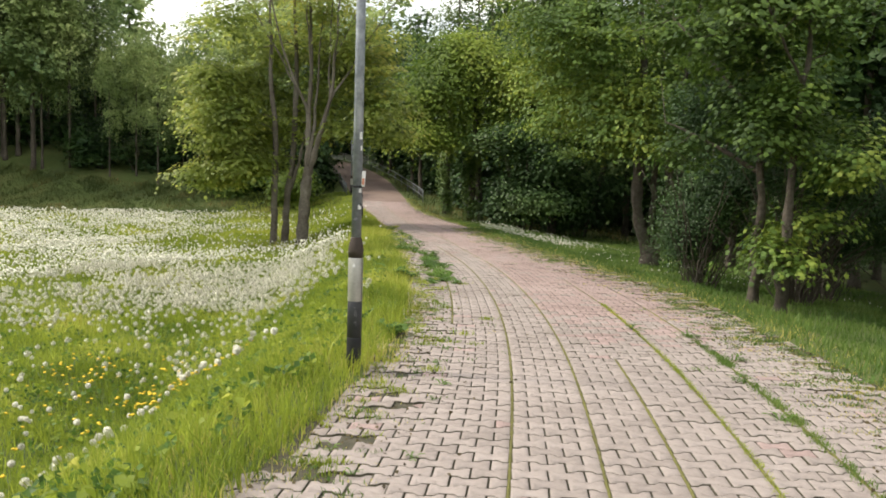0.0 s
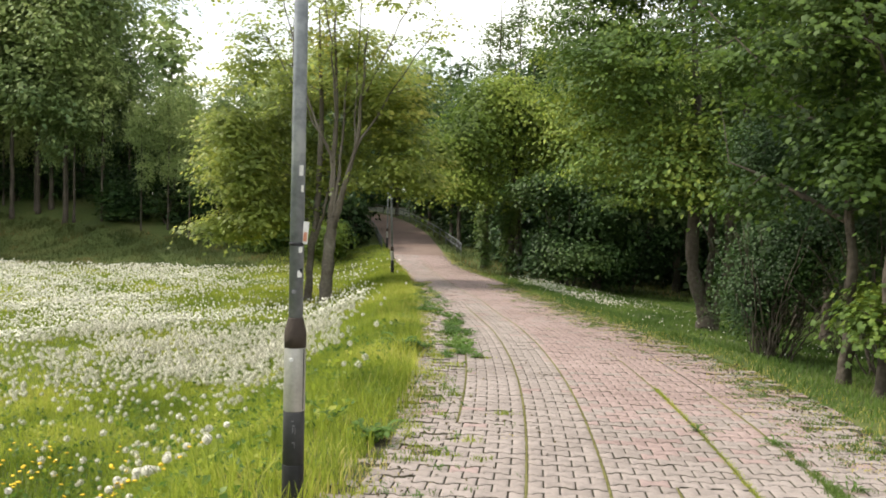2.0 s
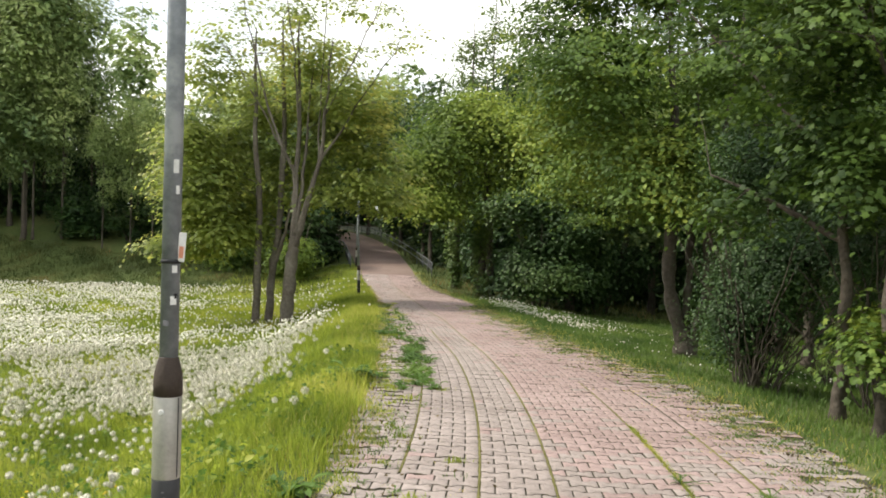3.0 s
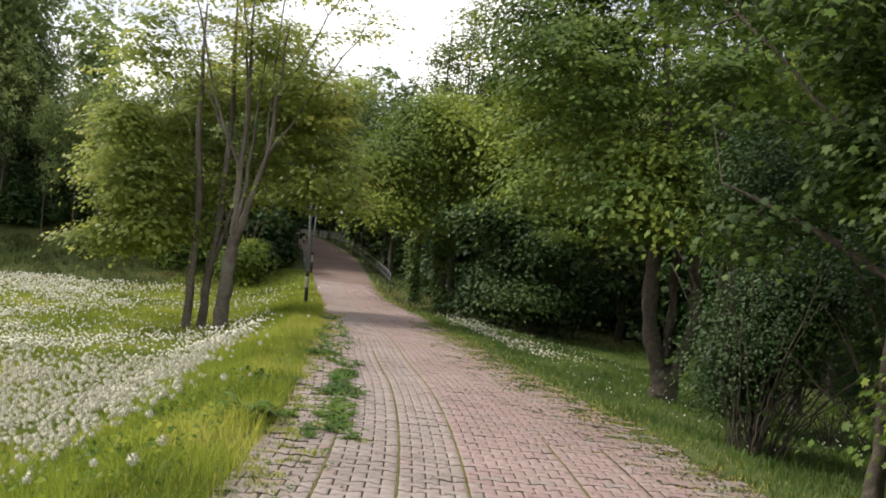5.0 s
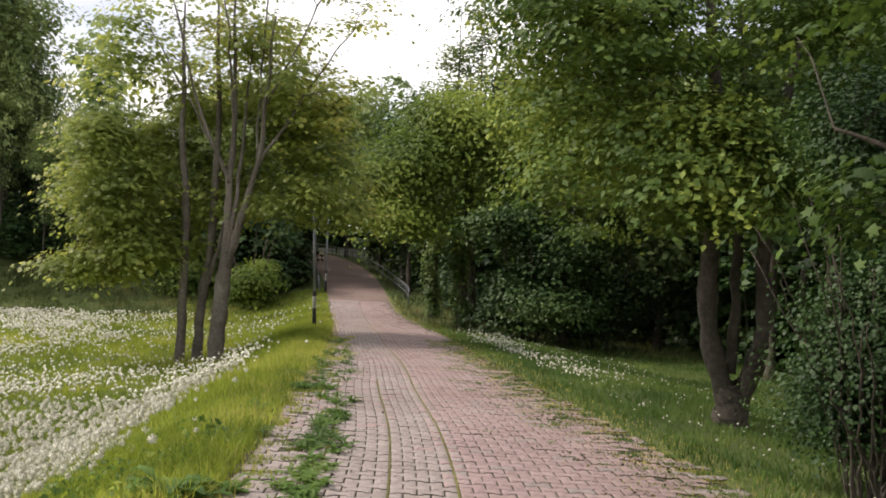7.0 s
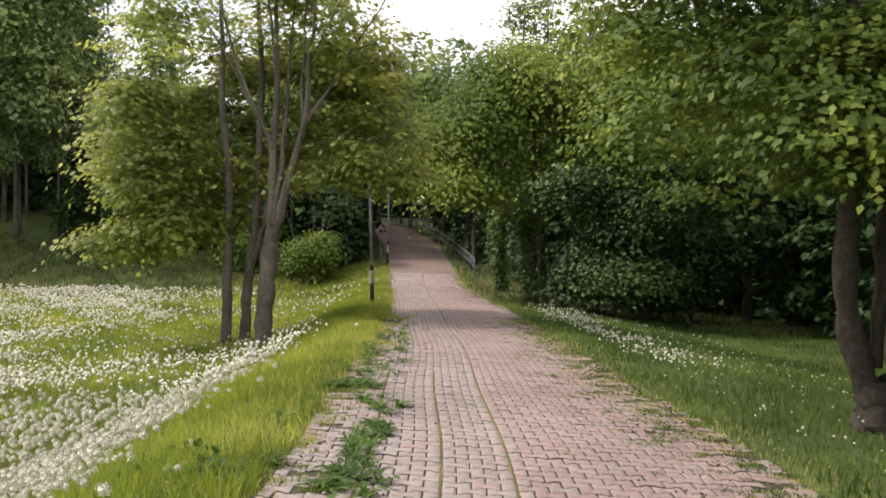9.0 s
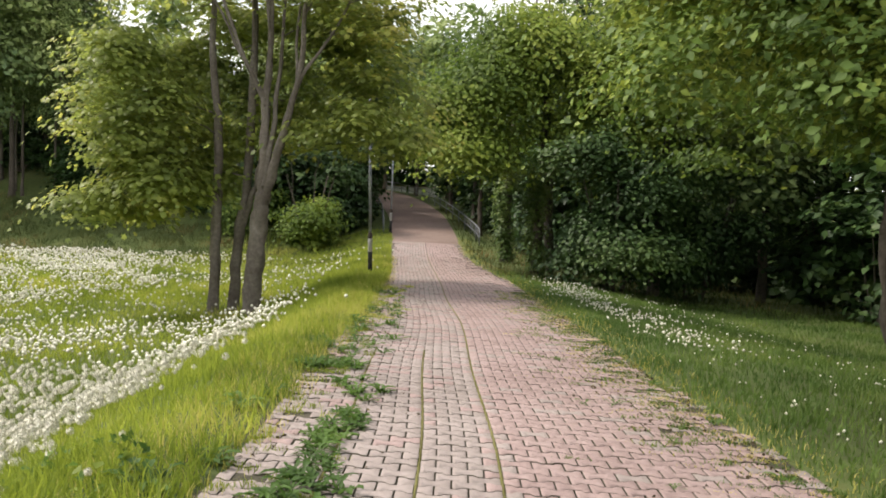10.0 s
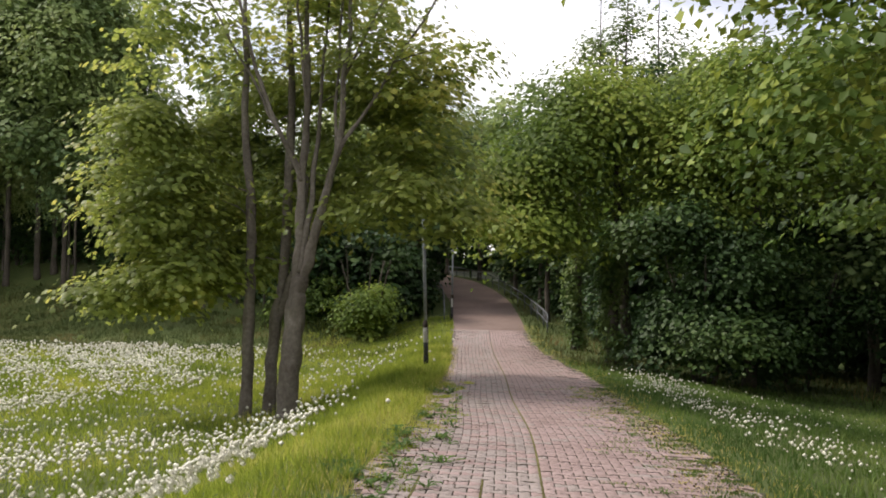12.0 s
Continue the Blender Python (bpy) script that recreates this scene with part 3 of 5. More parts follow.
stem_shrub(on_ground(4.25, 14.5), "dense leafy shrub with many thin bare stems", 31, 60,
           [(.05, .3, 1.75, .7, .8, .95, 2), (.25, .3, 2.7, .9, 1.0, .7, 1.2), (.9, .1, 2.3, .9, .9, .6, .8), (-.05, .4, .95, .5, .55, .45, 1.0), (-.15, -.1, 1.5, .45, .5, .6, .6)], 430, 60, (0.5, -0.3))
stem_shrub(on_ground(5.35, 13.2), "shaded shrub of tangled bare stems with leafy top", 32, 80,
           [(.2, 0, 2.3, 1.3, 1.2, .65, 2), (.9, -.4, 1.5, .8, .8, .7, .8)], 260, 50, (0.2, -0.5))
wild_shrub = stem_shrub(on_ground(6.9, 12.4), "shaded wild shrub behind the saplings", 33, 30,
           [(0, 0, 1.6, 1.3, 1.4, 1.3, 2), (.5, .6, 2.8, 1.3, 1.3, .9, 1)], 200, 45, (0.0, 0.0))

# bushes and ivy-clad trees where the path bends
def big_bush(x, y, lobes, seed, clumps, label, leaf=0.125, mat=None, per=80, h=3.0):
    rng = np.random.default_rng(seed + 500)
    lines = []
    for i in range(5):
        a = rng.uniform(0, 6.28)
        lines.append([(0.2 * math.cos(a), 0.2 * math.sin(a), 0, .06), (.5 * math.cos(a), .5 * math.sin(a), h * .4, .045), (1.0 * math.cos(a), 1.0 * math.sin(a), h, .012)])
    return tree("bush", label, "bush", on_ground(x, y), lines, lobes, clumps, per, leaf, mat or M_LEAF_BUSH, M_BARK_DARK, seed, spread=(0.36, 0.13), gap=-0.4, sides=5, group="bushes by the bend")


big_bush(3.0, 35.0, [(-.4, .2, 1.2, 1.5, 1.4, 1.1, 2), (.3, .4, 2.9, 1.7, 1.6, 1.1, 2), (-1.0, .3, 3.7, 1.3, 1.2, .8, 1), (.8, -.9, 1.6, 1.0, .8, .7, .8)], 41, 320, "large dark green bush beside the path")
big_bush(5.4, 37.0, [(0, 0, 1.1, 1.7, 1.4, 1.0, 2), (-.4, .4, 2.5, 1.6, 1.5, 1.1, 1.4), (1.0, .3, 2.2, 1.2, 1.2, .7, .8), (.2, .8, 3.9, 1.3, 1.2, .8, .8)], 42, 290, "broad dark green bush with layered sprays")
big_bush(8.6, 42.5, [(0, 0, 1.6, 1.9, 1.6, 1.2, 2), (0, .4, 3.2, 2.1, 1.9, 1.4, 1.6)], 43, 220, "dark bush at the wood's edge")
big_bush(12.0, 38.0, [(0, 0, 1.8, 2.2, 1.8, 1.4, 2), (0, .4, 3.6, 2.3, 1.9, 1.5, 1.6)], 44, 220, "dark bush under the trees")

IVY_LEAF = dict(split=1, spread=(0.13, 0.18), gap=-2.0, twigs=False)
for k, (x, y, h) in enumerate(((-0.15, 41.0, 3.4), (0.90, 37.6, 3.2))):
    tree("ivy_clad_trunk", "tree trunk wrapped in dense pale ivy", "tree", on_ground(x, y),
         [[(0, 0, 0, .16), (.03, 0, 1.2, .13), (0, .1, 2.6, .11), (.1, .2, 5.0, .07), (.2, .3, 7.6, .02)]],
         [(0, 0, z, .32, .32, .3) for z in np.arange(.2, h, .35)] + [(.1, .2, 5.6, 1.5, 1.5, 1.5, 5)], 200, 40, 0.11, M_LEAF_IVY, M_BARK_DARK, 46 + k, group="ivy-clad trunks", **IVY_LEAF)


def tall_tree(x, y, h, lobes, seed, clumps, per, leaf, mat, label, r=0.16, bark=None, gap=-0.45, lean=(0, 0), name="tree", group="trees round the bend", spread=(0.5, 0.2)):
    st = [[(0, 0, 0, r), (lean[0] * .2, lean[1] * .2, h * .25, r * .8), (lean[0] * .6, lean[1] * .6, h * .6, r * .5), (lean[0], lean[1], h, r * .1)]]
    return tree(name, label, "tree", on_ground(x, y), st, lobes, clumps, per, leaf, mat, bark or M_BARK_DARK, seed, spread=spread, group=group, gap=gap)


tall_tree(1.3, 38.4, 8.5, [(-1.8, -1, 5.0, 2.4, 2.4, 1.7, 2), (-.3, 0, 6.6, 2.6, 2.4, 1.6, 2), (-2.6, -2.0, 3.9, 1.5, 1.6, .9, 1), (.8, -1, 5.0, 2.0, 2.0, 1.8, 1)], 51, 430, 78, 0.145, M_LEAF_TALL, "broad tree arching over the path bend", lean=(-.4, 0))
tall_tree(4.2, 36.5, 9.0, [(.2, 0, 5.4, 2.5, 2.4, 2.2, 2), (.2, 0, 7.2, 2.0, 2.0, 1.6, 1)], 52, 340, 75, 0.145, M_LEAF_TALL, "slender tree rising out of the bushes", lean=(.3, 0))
tall_tree(7.6, 38.5, 10.0, [(0, 0, 6.4, 3.2, 3.0, 3.2, 2), (-1, -.5, 4.4, 2.2, 2.0, 1.4, .8)], 53, 320, 48, 0.22, M_LEAF_WOOD, "tall woodland tree with bare lower trunk")
tall_tree(11.5, 36, 11.0, [(0, 0, 6.4, 3.4, 3.0, 3.6, 2)], 54, 300, 45, 0.24, M_LEAF_WOOD, "tall dark woodland tree")
for k, (x, y, h) in enumerate(((0.2, 57.0, 15.5), (1.5, 59.0, 17.0), (2.9, 56.0, 15.0))):
    tall_tree(x, y, h, [(0, 0, h * .62, 1.5, 1.5, h * .36, 1)], 56 + k, 130, 22, 0.22, M_LEAF_PALE, "tall thin poplar with sparse pale leaves", r=0.13, gap=-0.3, group="poplars", name="poplar")
tall_tree(5.8, 50, 13.0, [(0, 0, 8.6, 2.6, 2.6, 4.2, 1)], 59, 300, 40, 0.26, M_LEAF_PALE, "tall pale green tree behind the bushes", group="poplars", name="poplar")

# the wood on the hill and round the ramp: a few grown trees, then repeats
def wood_tree(x, y, h, seed, mat, leaf=0.27, clumps=190, per=34, low=0.34, r=0.13, label="tall woodland tree with bare lower trunk"):
    return tall_tree(x, y, h, [(0, 0, h * .66, h * .18, h * .18, h * .32, 3), (0.4, 0, h * .43, h * .19, h * .15, h * .14, 1), (-.5, .5, h * .8, h * .13, h * .13, h * .2, 1)], seed, clumps, per, leaf, mat, label, r=r, group="trees of the wood", name="woodland_tree", spread=(0.6, 0.26))


# right-hand wood: its deep shade is put into a darker leaf colour
shade_protos = [wood_tree(7.0, 56.0, 12.5, 67, M_LEAF_BUSH, .34, 120, 26, label="tall woodland tree, leaves coloured dark for deep shade"), wood_tree(9.5, 61.0, 13.0, 68, M_LEAF_BUSH, .34, 120, 26, label="tall woodland tree, leaves coloured dark for deep shade")]
far_protos = [wood_tree(-40, 63, 15.0, 72, M_LEAF_WOOD, .5, 100, 20, label="distant tall woodland tree with dark trunk"), wood_tree(-44, 60, 15.5, 73, M_LEAF_WOOD, .5, 100, 20, label="distant tall woodland tree with dark trunk")]
protos = [wood_tree(-22.3, 52.5, 15.0, 61, M_LEAF_WOOD), wood_tree(-25.6, 51.5, 16.0, 62, M_LEAF_WOOD), wood_tree(-30.0, 52.4, 15.5, 63, M_LEAF_WOOD, label="tall dark woodland tree")]
under = [big_bush(-9.5, 48.5, [(0, 0, 1.5, 2.2, 1.8, 1.5, 2), (.3, .4, 3.0, 2.2, 2.0, 1.3, 1)], 65, 110, "dark undergrowth bush below the wood", leaf=0.26, mat=M_LEAF_SHRUB, per=34),
         big_bush(-8.3, 46.6, [(0, 0, 1.0, 1.6, 1.4, 1.1, 2)], 66, 120, "rounded yellow-green bush beside the ramp", leaf=0.15, per=56, mat=M_LEAF_TALL)]
# dark variant of the undergrowth: woodland gloom is painted into the leaves
under.append(big_bush(1.8, 47.0, [(0, 0, 1.4, 2.0, 1.8, 1.4, 2), (.3, .4, 3.0, 2.0, 1.9, 1.2, 1)], 69, 110, "dark undergrowth, deep shade put into its leaf colour", leaf=0.33, mat=M_LEAF_SHRUB, per=26))
rng = np.random.default_rng(7)
spots = []
for row, (y0, step_x, x0, x1) in enumerate(((51.5, 2.3, -46, -21.5), (55.5, 2.9, -54, -23), (60.0, 3.6, -58, -25), (66, 4.2, -60, -28), (75, 5, -64, -33))):
    for x in np.arange(x0, x1, step_x):
        spots.append((x + rng.uniform(-.8, .8), y0 + rng.uniform(-1.4, 1.4) - 0.25 * max(0, -x - 22), 1.0))
for x, y, s in ((-11.8, 51.0, .5), (-14, 52, .5), (-16, 54, .58), (-18.3, 53, .55), (-21.2, 53.5, .72), (-17, 58, .55), (-20, 59, .6), (-12.6, 56, .5), (-13, 62, .6), (-8.5, 54, .5), (-9.5, 60, .6), (-10.6, 66, .7), (-15, 72, .7), (-20, 66, .6), (-24, 72, .7), (1.6, 50, .7), (3.0, 46.0, .65), (-0.4, 56, .68), (2.2, 54, .9), (8.5, 47, 1.0), (11.5, 44, 1.0), (5, 60, 1.1), (-1.5, 63, .95), (-3.5, 70, 1), (-6, 77, 1), (1, 70, 1.1), (9, 56, 1.1), (13, 52, 1.1),
                (14, 40, 1.0), (17, 34, 1.0), (13, 27, .9), (16, 29, 1.0), (11.2, 23, .8), (14.5, 21, .9), (18, 25, 1.0), (12, 17, .8), (15.5, 15, .9), (10.2, 13, .75), (13, 9.5, .8), (9.5, 8.0, .7), (17, 6, .9), (11, 4, .8), (20, 18, 1.0), (22, 30, 1.1), (20, 42, 1.1), (26, 22, 1.0), (24, 10, 1.0), (-20, 90, 1.2), (-30, 84, 1.2), (-8, 92, 1.2), (4, 84, 1.2), (14, 68, 1.2), (24, 56, 1.2)):
    spots.append((x, y, s))
for x, y, s in ((8, 25, 1.0), (9.5, 20.5, .9), (7.8, 22.4, .85), (10.5, 27, 1.0), (8.4, 29.5, .9), (-0.4, 49.5, .58), (-1.2, 54, .62), (-2.2, 58.5, .62), (1.0, 47.5, .7), (3.0, 49.5, .75), (5.0, 46.5, .8), (0.6, 53.2, .7), (4.2, 53, .85), (6.8, 51.5, .9), (7, 56, 1), (2.6, 58.5, .8), (9.5, 61, 1), (4, 65, 1), (-0.2, 60, .7), (11, 50, 1), (7.4, 44.5, .85), (10.2, 42, .9)):
    spots.append((x, y, s))
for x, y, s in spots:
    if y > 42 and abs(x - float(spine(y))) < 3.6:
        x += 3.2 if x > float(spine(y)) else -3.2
    kinds = shade_protos if x > -4 else protos if y < 57.5 and x > -38 else far_protos
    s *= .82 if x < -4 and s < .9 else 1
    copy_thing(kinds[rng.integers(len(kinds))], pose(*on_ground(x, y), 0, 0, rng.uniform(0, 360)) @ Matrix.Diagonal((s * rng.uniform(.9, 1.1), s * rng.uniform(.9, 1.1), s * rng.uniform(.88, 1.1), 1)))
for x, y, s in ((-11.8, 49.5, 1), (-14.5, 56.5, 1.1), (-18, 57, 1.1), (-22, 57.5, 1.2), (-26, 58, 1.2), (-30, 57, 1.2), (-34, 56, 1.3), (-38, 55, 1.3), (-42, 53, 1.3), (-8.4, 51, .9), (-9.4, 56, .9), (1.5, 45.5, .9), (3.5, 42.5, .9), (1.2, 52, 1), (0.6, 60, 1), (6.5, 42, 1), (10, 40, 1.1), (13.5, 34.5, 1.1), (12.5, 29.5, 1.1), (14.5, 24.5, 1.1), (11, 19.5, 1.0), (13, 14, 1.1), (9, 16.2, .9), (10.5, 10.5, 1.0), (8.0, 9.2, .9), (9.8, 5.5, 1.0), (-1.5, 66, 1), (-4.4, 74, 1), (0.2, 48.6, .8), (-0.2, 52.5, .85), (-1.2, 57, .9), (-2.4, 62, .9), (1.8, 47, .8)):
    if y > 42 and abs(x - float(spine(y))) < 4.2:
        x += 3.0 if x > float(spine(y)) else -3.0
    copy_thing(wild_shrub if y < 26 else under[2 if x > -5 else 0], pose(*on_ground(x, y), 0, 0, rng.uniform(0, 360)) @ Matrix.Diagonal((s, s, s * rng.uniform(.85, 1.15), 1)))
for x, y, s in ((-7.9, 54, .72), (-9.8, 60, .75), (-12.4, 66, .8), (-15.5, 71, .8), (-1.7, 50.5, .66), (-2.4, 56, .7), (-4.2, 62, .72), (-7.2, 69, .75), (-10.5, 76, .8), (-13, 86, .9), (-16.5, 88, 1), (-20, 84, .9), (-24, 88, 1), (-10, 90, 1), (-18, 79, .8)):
    kinds = shade_protos if x > -8 else protos
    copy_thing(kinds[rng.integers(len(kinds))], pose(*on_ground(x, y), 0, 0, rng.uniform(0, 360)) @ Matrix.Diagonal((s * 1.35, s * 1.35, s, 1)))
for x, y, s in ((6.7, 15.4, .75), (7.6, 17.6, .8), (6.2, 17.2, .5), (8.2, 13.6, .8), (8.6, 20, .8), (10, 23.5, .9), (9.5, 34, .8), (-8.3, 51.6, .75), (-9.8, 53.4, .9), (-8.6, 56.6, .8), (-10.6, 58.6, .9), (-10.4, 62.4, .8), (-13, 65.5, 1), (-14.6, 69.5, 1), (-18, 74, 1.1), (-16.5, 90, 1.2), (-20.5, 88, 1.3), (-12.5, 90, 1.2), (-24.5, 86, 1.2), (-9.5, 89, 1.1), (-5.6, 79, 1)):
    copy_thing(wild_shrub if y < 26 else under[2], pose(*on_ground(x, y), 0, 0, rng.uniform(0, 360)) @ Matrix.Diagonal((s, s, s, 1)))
for k in range(20):
    x, y = -58 + 2.1 * k + rng.uniform(-.6, .6), 63.5 + rng.uniform(-2, 2) - 0.25 * max(0, 36 - 2.1 * k)
    copy_thing(under[0], pose(*on_ground(x, y), 0, 0, rng.uniform(0, 360)) @ Matrix.Diagonal((1.5, 1.5, 1.3, 1)))


def wood_edge(x):
    """Where the wood begins along the top of the bank."""
    return 47.5 + 0.23 * np.clip(-12.7 - x, -4, 30)


for k in range(19):
    x = -42 + 1.75 * k + rng.uniform(-.5, .5)
    y = float(wood_edge(x)) + rng.uniform(1.6, 3.0)
    copy_thing(under[0], pose(*on_ground(x, y), 0, 0, rng.uniform(0, 360)) @ Matrix.Diagonal((.8, .7, rng.uniform(.45, .75), 1)))
for k in range(17):
    x = -38 + 1.55 * k + rng.uniform(-.6, .6)
    y = float(wood_edge(x)) + rng.uniform(.5, 1.6)
    w = rng.uniform(.5, .68) if x < -21 else rng.uniform(.4, .5)
    copy_thing(protos[rng.integers(3)], pose(*on_ground(x, y), 0, 0, rng.uniform(0, 360)) @ Matrix.Diagonal((w * .8, w * .8, w * 1.1, 1)))


def far_woods(seed):
    """The closed wood all round, far beyond the path."""
    rng = np.random.default_rng(seed)
    n = 26000
    a = rng.uniform(0, 2 * math.pi, n)
    r = rng.uniform(82, 104, n)
    top = 9.5 + 2.5 * wavy(a * 9, a * 5, 1.0) + 1.5 * wavy(a * 40, a * 31, 1.0)
    c = np.stack([r * np.sin(a), 20 + r * np.cos(a), 0.4 + top * rng.uniform(0, 1, n) ** 0.8], 1)
    out = np.stack([-np.sin(a), -np.cos(a), 0 * a], 1)
    ob = new("far_woods", leaf_mesh("far_woods", c, out, 1.5, M_LEAF_WOOD, rng))
    tagged(ob, "distant closed woodland round the meadow", "woods", kind="stuff")


far_woods(71)
copy_thing(under[1], pose(*on_ground(-11.3, 47.6), 0, 0, 80))


# ---- lamp posts ----
def lamp_post(place, lean, label, stickers, height=4.6):
    root = empty("lamp_post", place, label, "lamp post", "lamp posts along the path")
    root.rotation_euler = (radians(lean[0]), radians(lean[1]), 0)
    part("base_band", lathe([(.0585, -.25), (.0585, .26), (.058, .262)]), M_BLACK, root, "glossy black bottom band", True)
    part("lower_tube", lathe([(.0570, .262), (.0570, .548), (.0565, .55)]), M_CHAR, root, "charcoal painted lower tube", True)
    door = part("door_section", lathe([(.0560, .55), (.0575, .555), (.0575, .885), (.056, .89)]), M_STEEL, root, "bare metal service section", True)
    part("collar", lathe([(.0585, .89), (.0590, .95), (.056, .985), (.047, 1.02), (.040, 1.045), (.0385, 1.05)]), M_COLLAR, root, "brown bitumen-coated collar", True)
    part("upper_tube", lathe([(.0378, 1.05), (.0365, 2.6), (.035, height), (.02, height + .02)]), M_GALV, root, "", True)
    lock = lathe([(.011, 0), (.012, .004), (.008, .007), (.004, .005)], 14)
    part("lock", lock, M_PAPER, door, "small round door lock", True, pose(-.006, -.0575, .83, 90))
    part("seam", curved_plate(.0575, radians(-25), .035, .56, .885, .0015), M_BLACK, door, "dark gap beside the door")
    if stickers:
        for c, w, z0, z1, m in ((-52, .30, 1.80, 1.855, M_PAPER), (-40, .20, 1.715, 1.75, M_PAPER), (-48, .28, 1.395, 1.425, M_PAPER), (-52, .34, 1.265, 1.30, M_PAPER), (-38, .20, 1.29, 1.31, M_BLACK), (-95, .3, 1.18, 1.2, M_CHALK)):
            part("sticker", curved_plate(.0374, radians(c), w, z0, z1), m, root, "weathered white sticker" if m is M_PAPER else "")
        part("clamp_band", lathe([(.0385, 1.432), (.0405, 1.434), (.0405, 1.446), (.0385, 1.448)]), M_BLACK, root, "thin metal clamp band", True)
        tag = bmesh.new()
        bmesh.ops.create_cube(tag, size=1)
        bmesh.ops.scale(tag, vec=(.03, .005, .12), verts=tag.verts)
        bmesh.ops.bevel(tag, geom=tag.edges[:], offset=.0015, segments=2, affect="EDGES")
        tag_ob = part("tag", tag, M_PAPER, root, "torn white plastic tag", False, pose(.047, -.012, 1.50, 0, 4, 8))
        for z, h in ((1.488, .03), (1.465, .02)):
            pr = bmesh.new()
            bmesh.ops.create_cube(pr, size=1)
            bmesh.ops.scale(pr, vec=(.018, .002, h), verts=pr.verts)
            part("print", pr, M_ORANGE, tag_ob, "orange print", False, pose(0, -.0036, z - 1.50))
        for c, z, w, h in ((-84, .50, .10, .006), (-78, .475, .12, .006), (-82, .44, .05, .03), (-70, .43, .03, .04), (-80, .385, .12, .006), (-72, .36, .03, .03)):
            part("scrawl", curved_plate(.0571, radians(c), w, z, z + h, .001, 3), M_CHALK, root, "faded grey scrawl")
    return root


lamp_post((-0.645, 6.53, 0.0), (0, 0), "grey metal lamp post with black base and stickers", True)
lamp_post((-3.27, 33.5, float(level(33.5)) - .02), (0, -2.0), "distant grey lamp post with black base", False, 4.4)
lamp_post((-5.4, 49.0, float(level(49.0)) - .02), (0, 0), "dark lamp post at the foot of the ramp", False, 4.4)

# ---- hand rails on the ramp ----
def hand_rail(u_at, ys, label):
    pts = [(float(spine(y)) + u_at(y), y, float(level(y)) - .08) for y in ys]
    root = empty("hand_rail", pts[0], label, "railing", "hand rails of the ramp")
    o = np.array(pts[0])
    for k, h in enumerate((.68, .37)):
        s = Soup()
        q = np.array([(x, y, z + h) for x, y, z in pts]) - o
        s.tube(q, [.024 - .006 * k] * len(q), 8)
        part_mesh("top_rail" if k == 0 else "mid_rail", s.mesh("rail", M_RAIL), root)
    for i, (x, y, z) in enumerate(pts):
        s = Soup()
        s.tube(np.array([(x, y, z - .15), (x, y, z + .4), (x, y, z + .68)]) - o, [.022] * 3, 8)
        part_mesh("post", s.mesh("post", M_RAIL), root)
        if i < 3:
            for j in range(1, 5):
                a = np.array(pts[i]) + (np.array(pts[i + 1]) - np.array(pts[i])) * j / 5
                s = Soup()
                s.tube(np.array([a + (0, 0, .12), a + (0, 0, .68)]) - o, [.009] * 2, 6)
                part_mesh("baluster", s.mesh("baluster", M_RAIL), root)


hand_rail(lambda y: float(half_r(y)) + .2 + .6 * float(1 - step(46, 60, y)), np.arange(46.2, 76, 1.9), "galvanised tubular hand rail along the ramp")
hand_rail(lambda y: -float(half_l(y)) - .35, np.arange(48.6, 73, 1.9), "galvanised hand rail on the far side of the ramp")

# ---- pale wall beyond the crest ----
def distant_wall():
    root = empty("distant_wall", (-9.6, 82, 0.55), "low pale plastered wall beyond the crest", "wall")
    for x, w in ((-1.1, 1.7), (1.0, 2.1)):
        bm = bmesh.new()
        bmesh.ops.create_cube(bm, size=1)
        bmesh.ops.scale(bm, vec=(w, .25, 1.0), verts=bm.verts)
        bmesh.ops.bevel(bm, geom=bm.edges[:], offset=.02, segments=2, affect="EDGES")
        part("panel", bm, M_PLASTER, root, "", False, pose(x, 0, .35))
        bm = bmesh.new()
        bmesh.ops.create_cube(bm, size=1)
        bmesh.ops.scale(bm, vec=(w + .06, .34, .06), verts=bm.verts)
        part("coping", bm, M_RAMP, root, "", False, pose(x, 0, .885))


distant_wall()

# ---- grass ----
def blades(name, label, xs, ys, height, width, material, rng, group="", bend=0.8):
    n = len(xs)
    z = ground_z(xs, ys) - 0.01
    a = rng.uniform(0, 2 * math.pi, n)
    h = height * rng.uniform(0.5, 1.35, n) * (1 + 0.4 * wavy(xs, ys, 1.4, 5.0))
    w = width * rng.uniform(0.6, 1.3, n)
    b = rng.uniform(0, 2 * math.pi, n)
    lean = h * rng.uniform(0.05, bend, n)
    base = np.stack([xs, ys, z], 1)
    side = np.stack([np.cos(a), np.sin(a), 0 * a], 1) * w[:, None] / 2
    fall = np.stack([np.cos(b), np.sin(b), 0 * b], 1) * lean[:, None]
    up = np.zeros((n, 3))
    up[:, 2] = h
    mid = base + up * 0.55 + fall * 0.3
    v = np.stack([base - side, base + side, mid + side * .75, mid - side * .75, base + up * 0.95 + fall], 1).reshape(-1, 3)
    i = np.arange(n)[:, None] * 5
    f = np.concatenate([i + np.array([[0, 1, 2]]), i + np.array([[0, 2, 3]]), i + np.array([[3, 2, 4]])])
    if width > 0.017:      # far blades are single slivers
        v = np.stack([base - side, base + side, base + up * 0.95 + fall], 1).reshape(-1, 3)
        f = np.arange(n * 3).reshape(-1, 3)
    ob = new(name, mesh_from(name, v, f, [material]))
    return tagged(ob, label, "grass", group, "stuff")


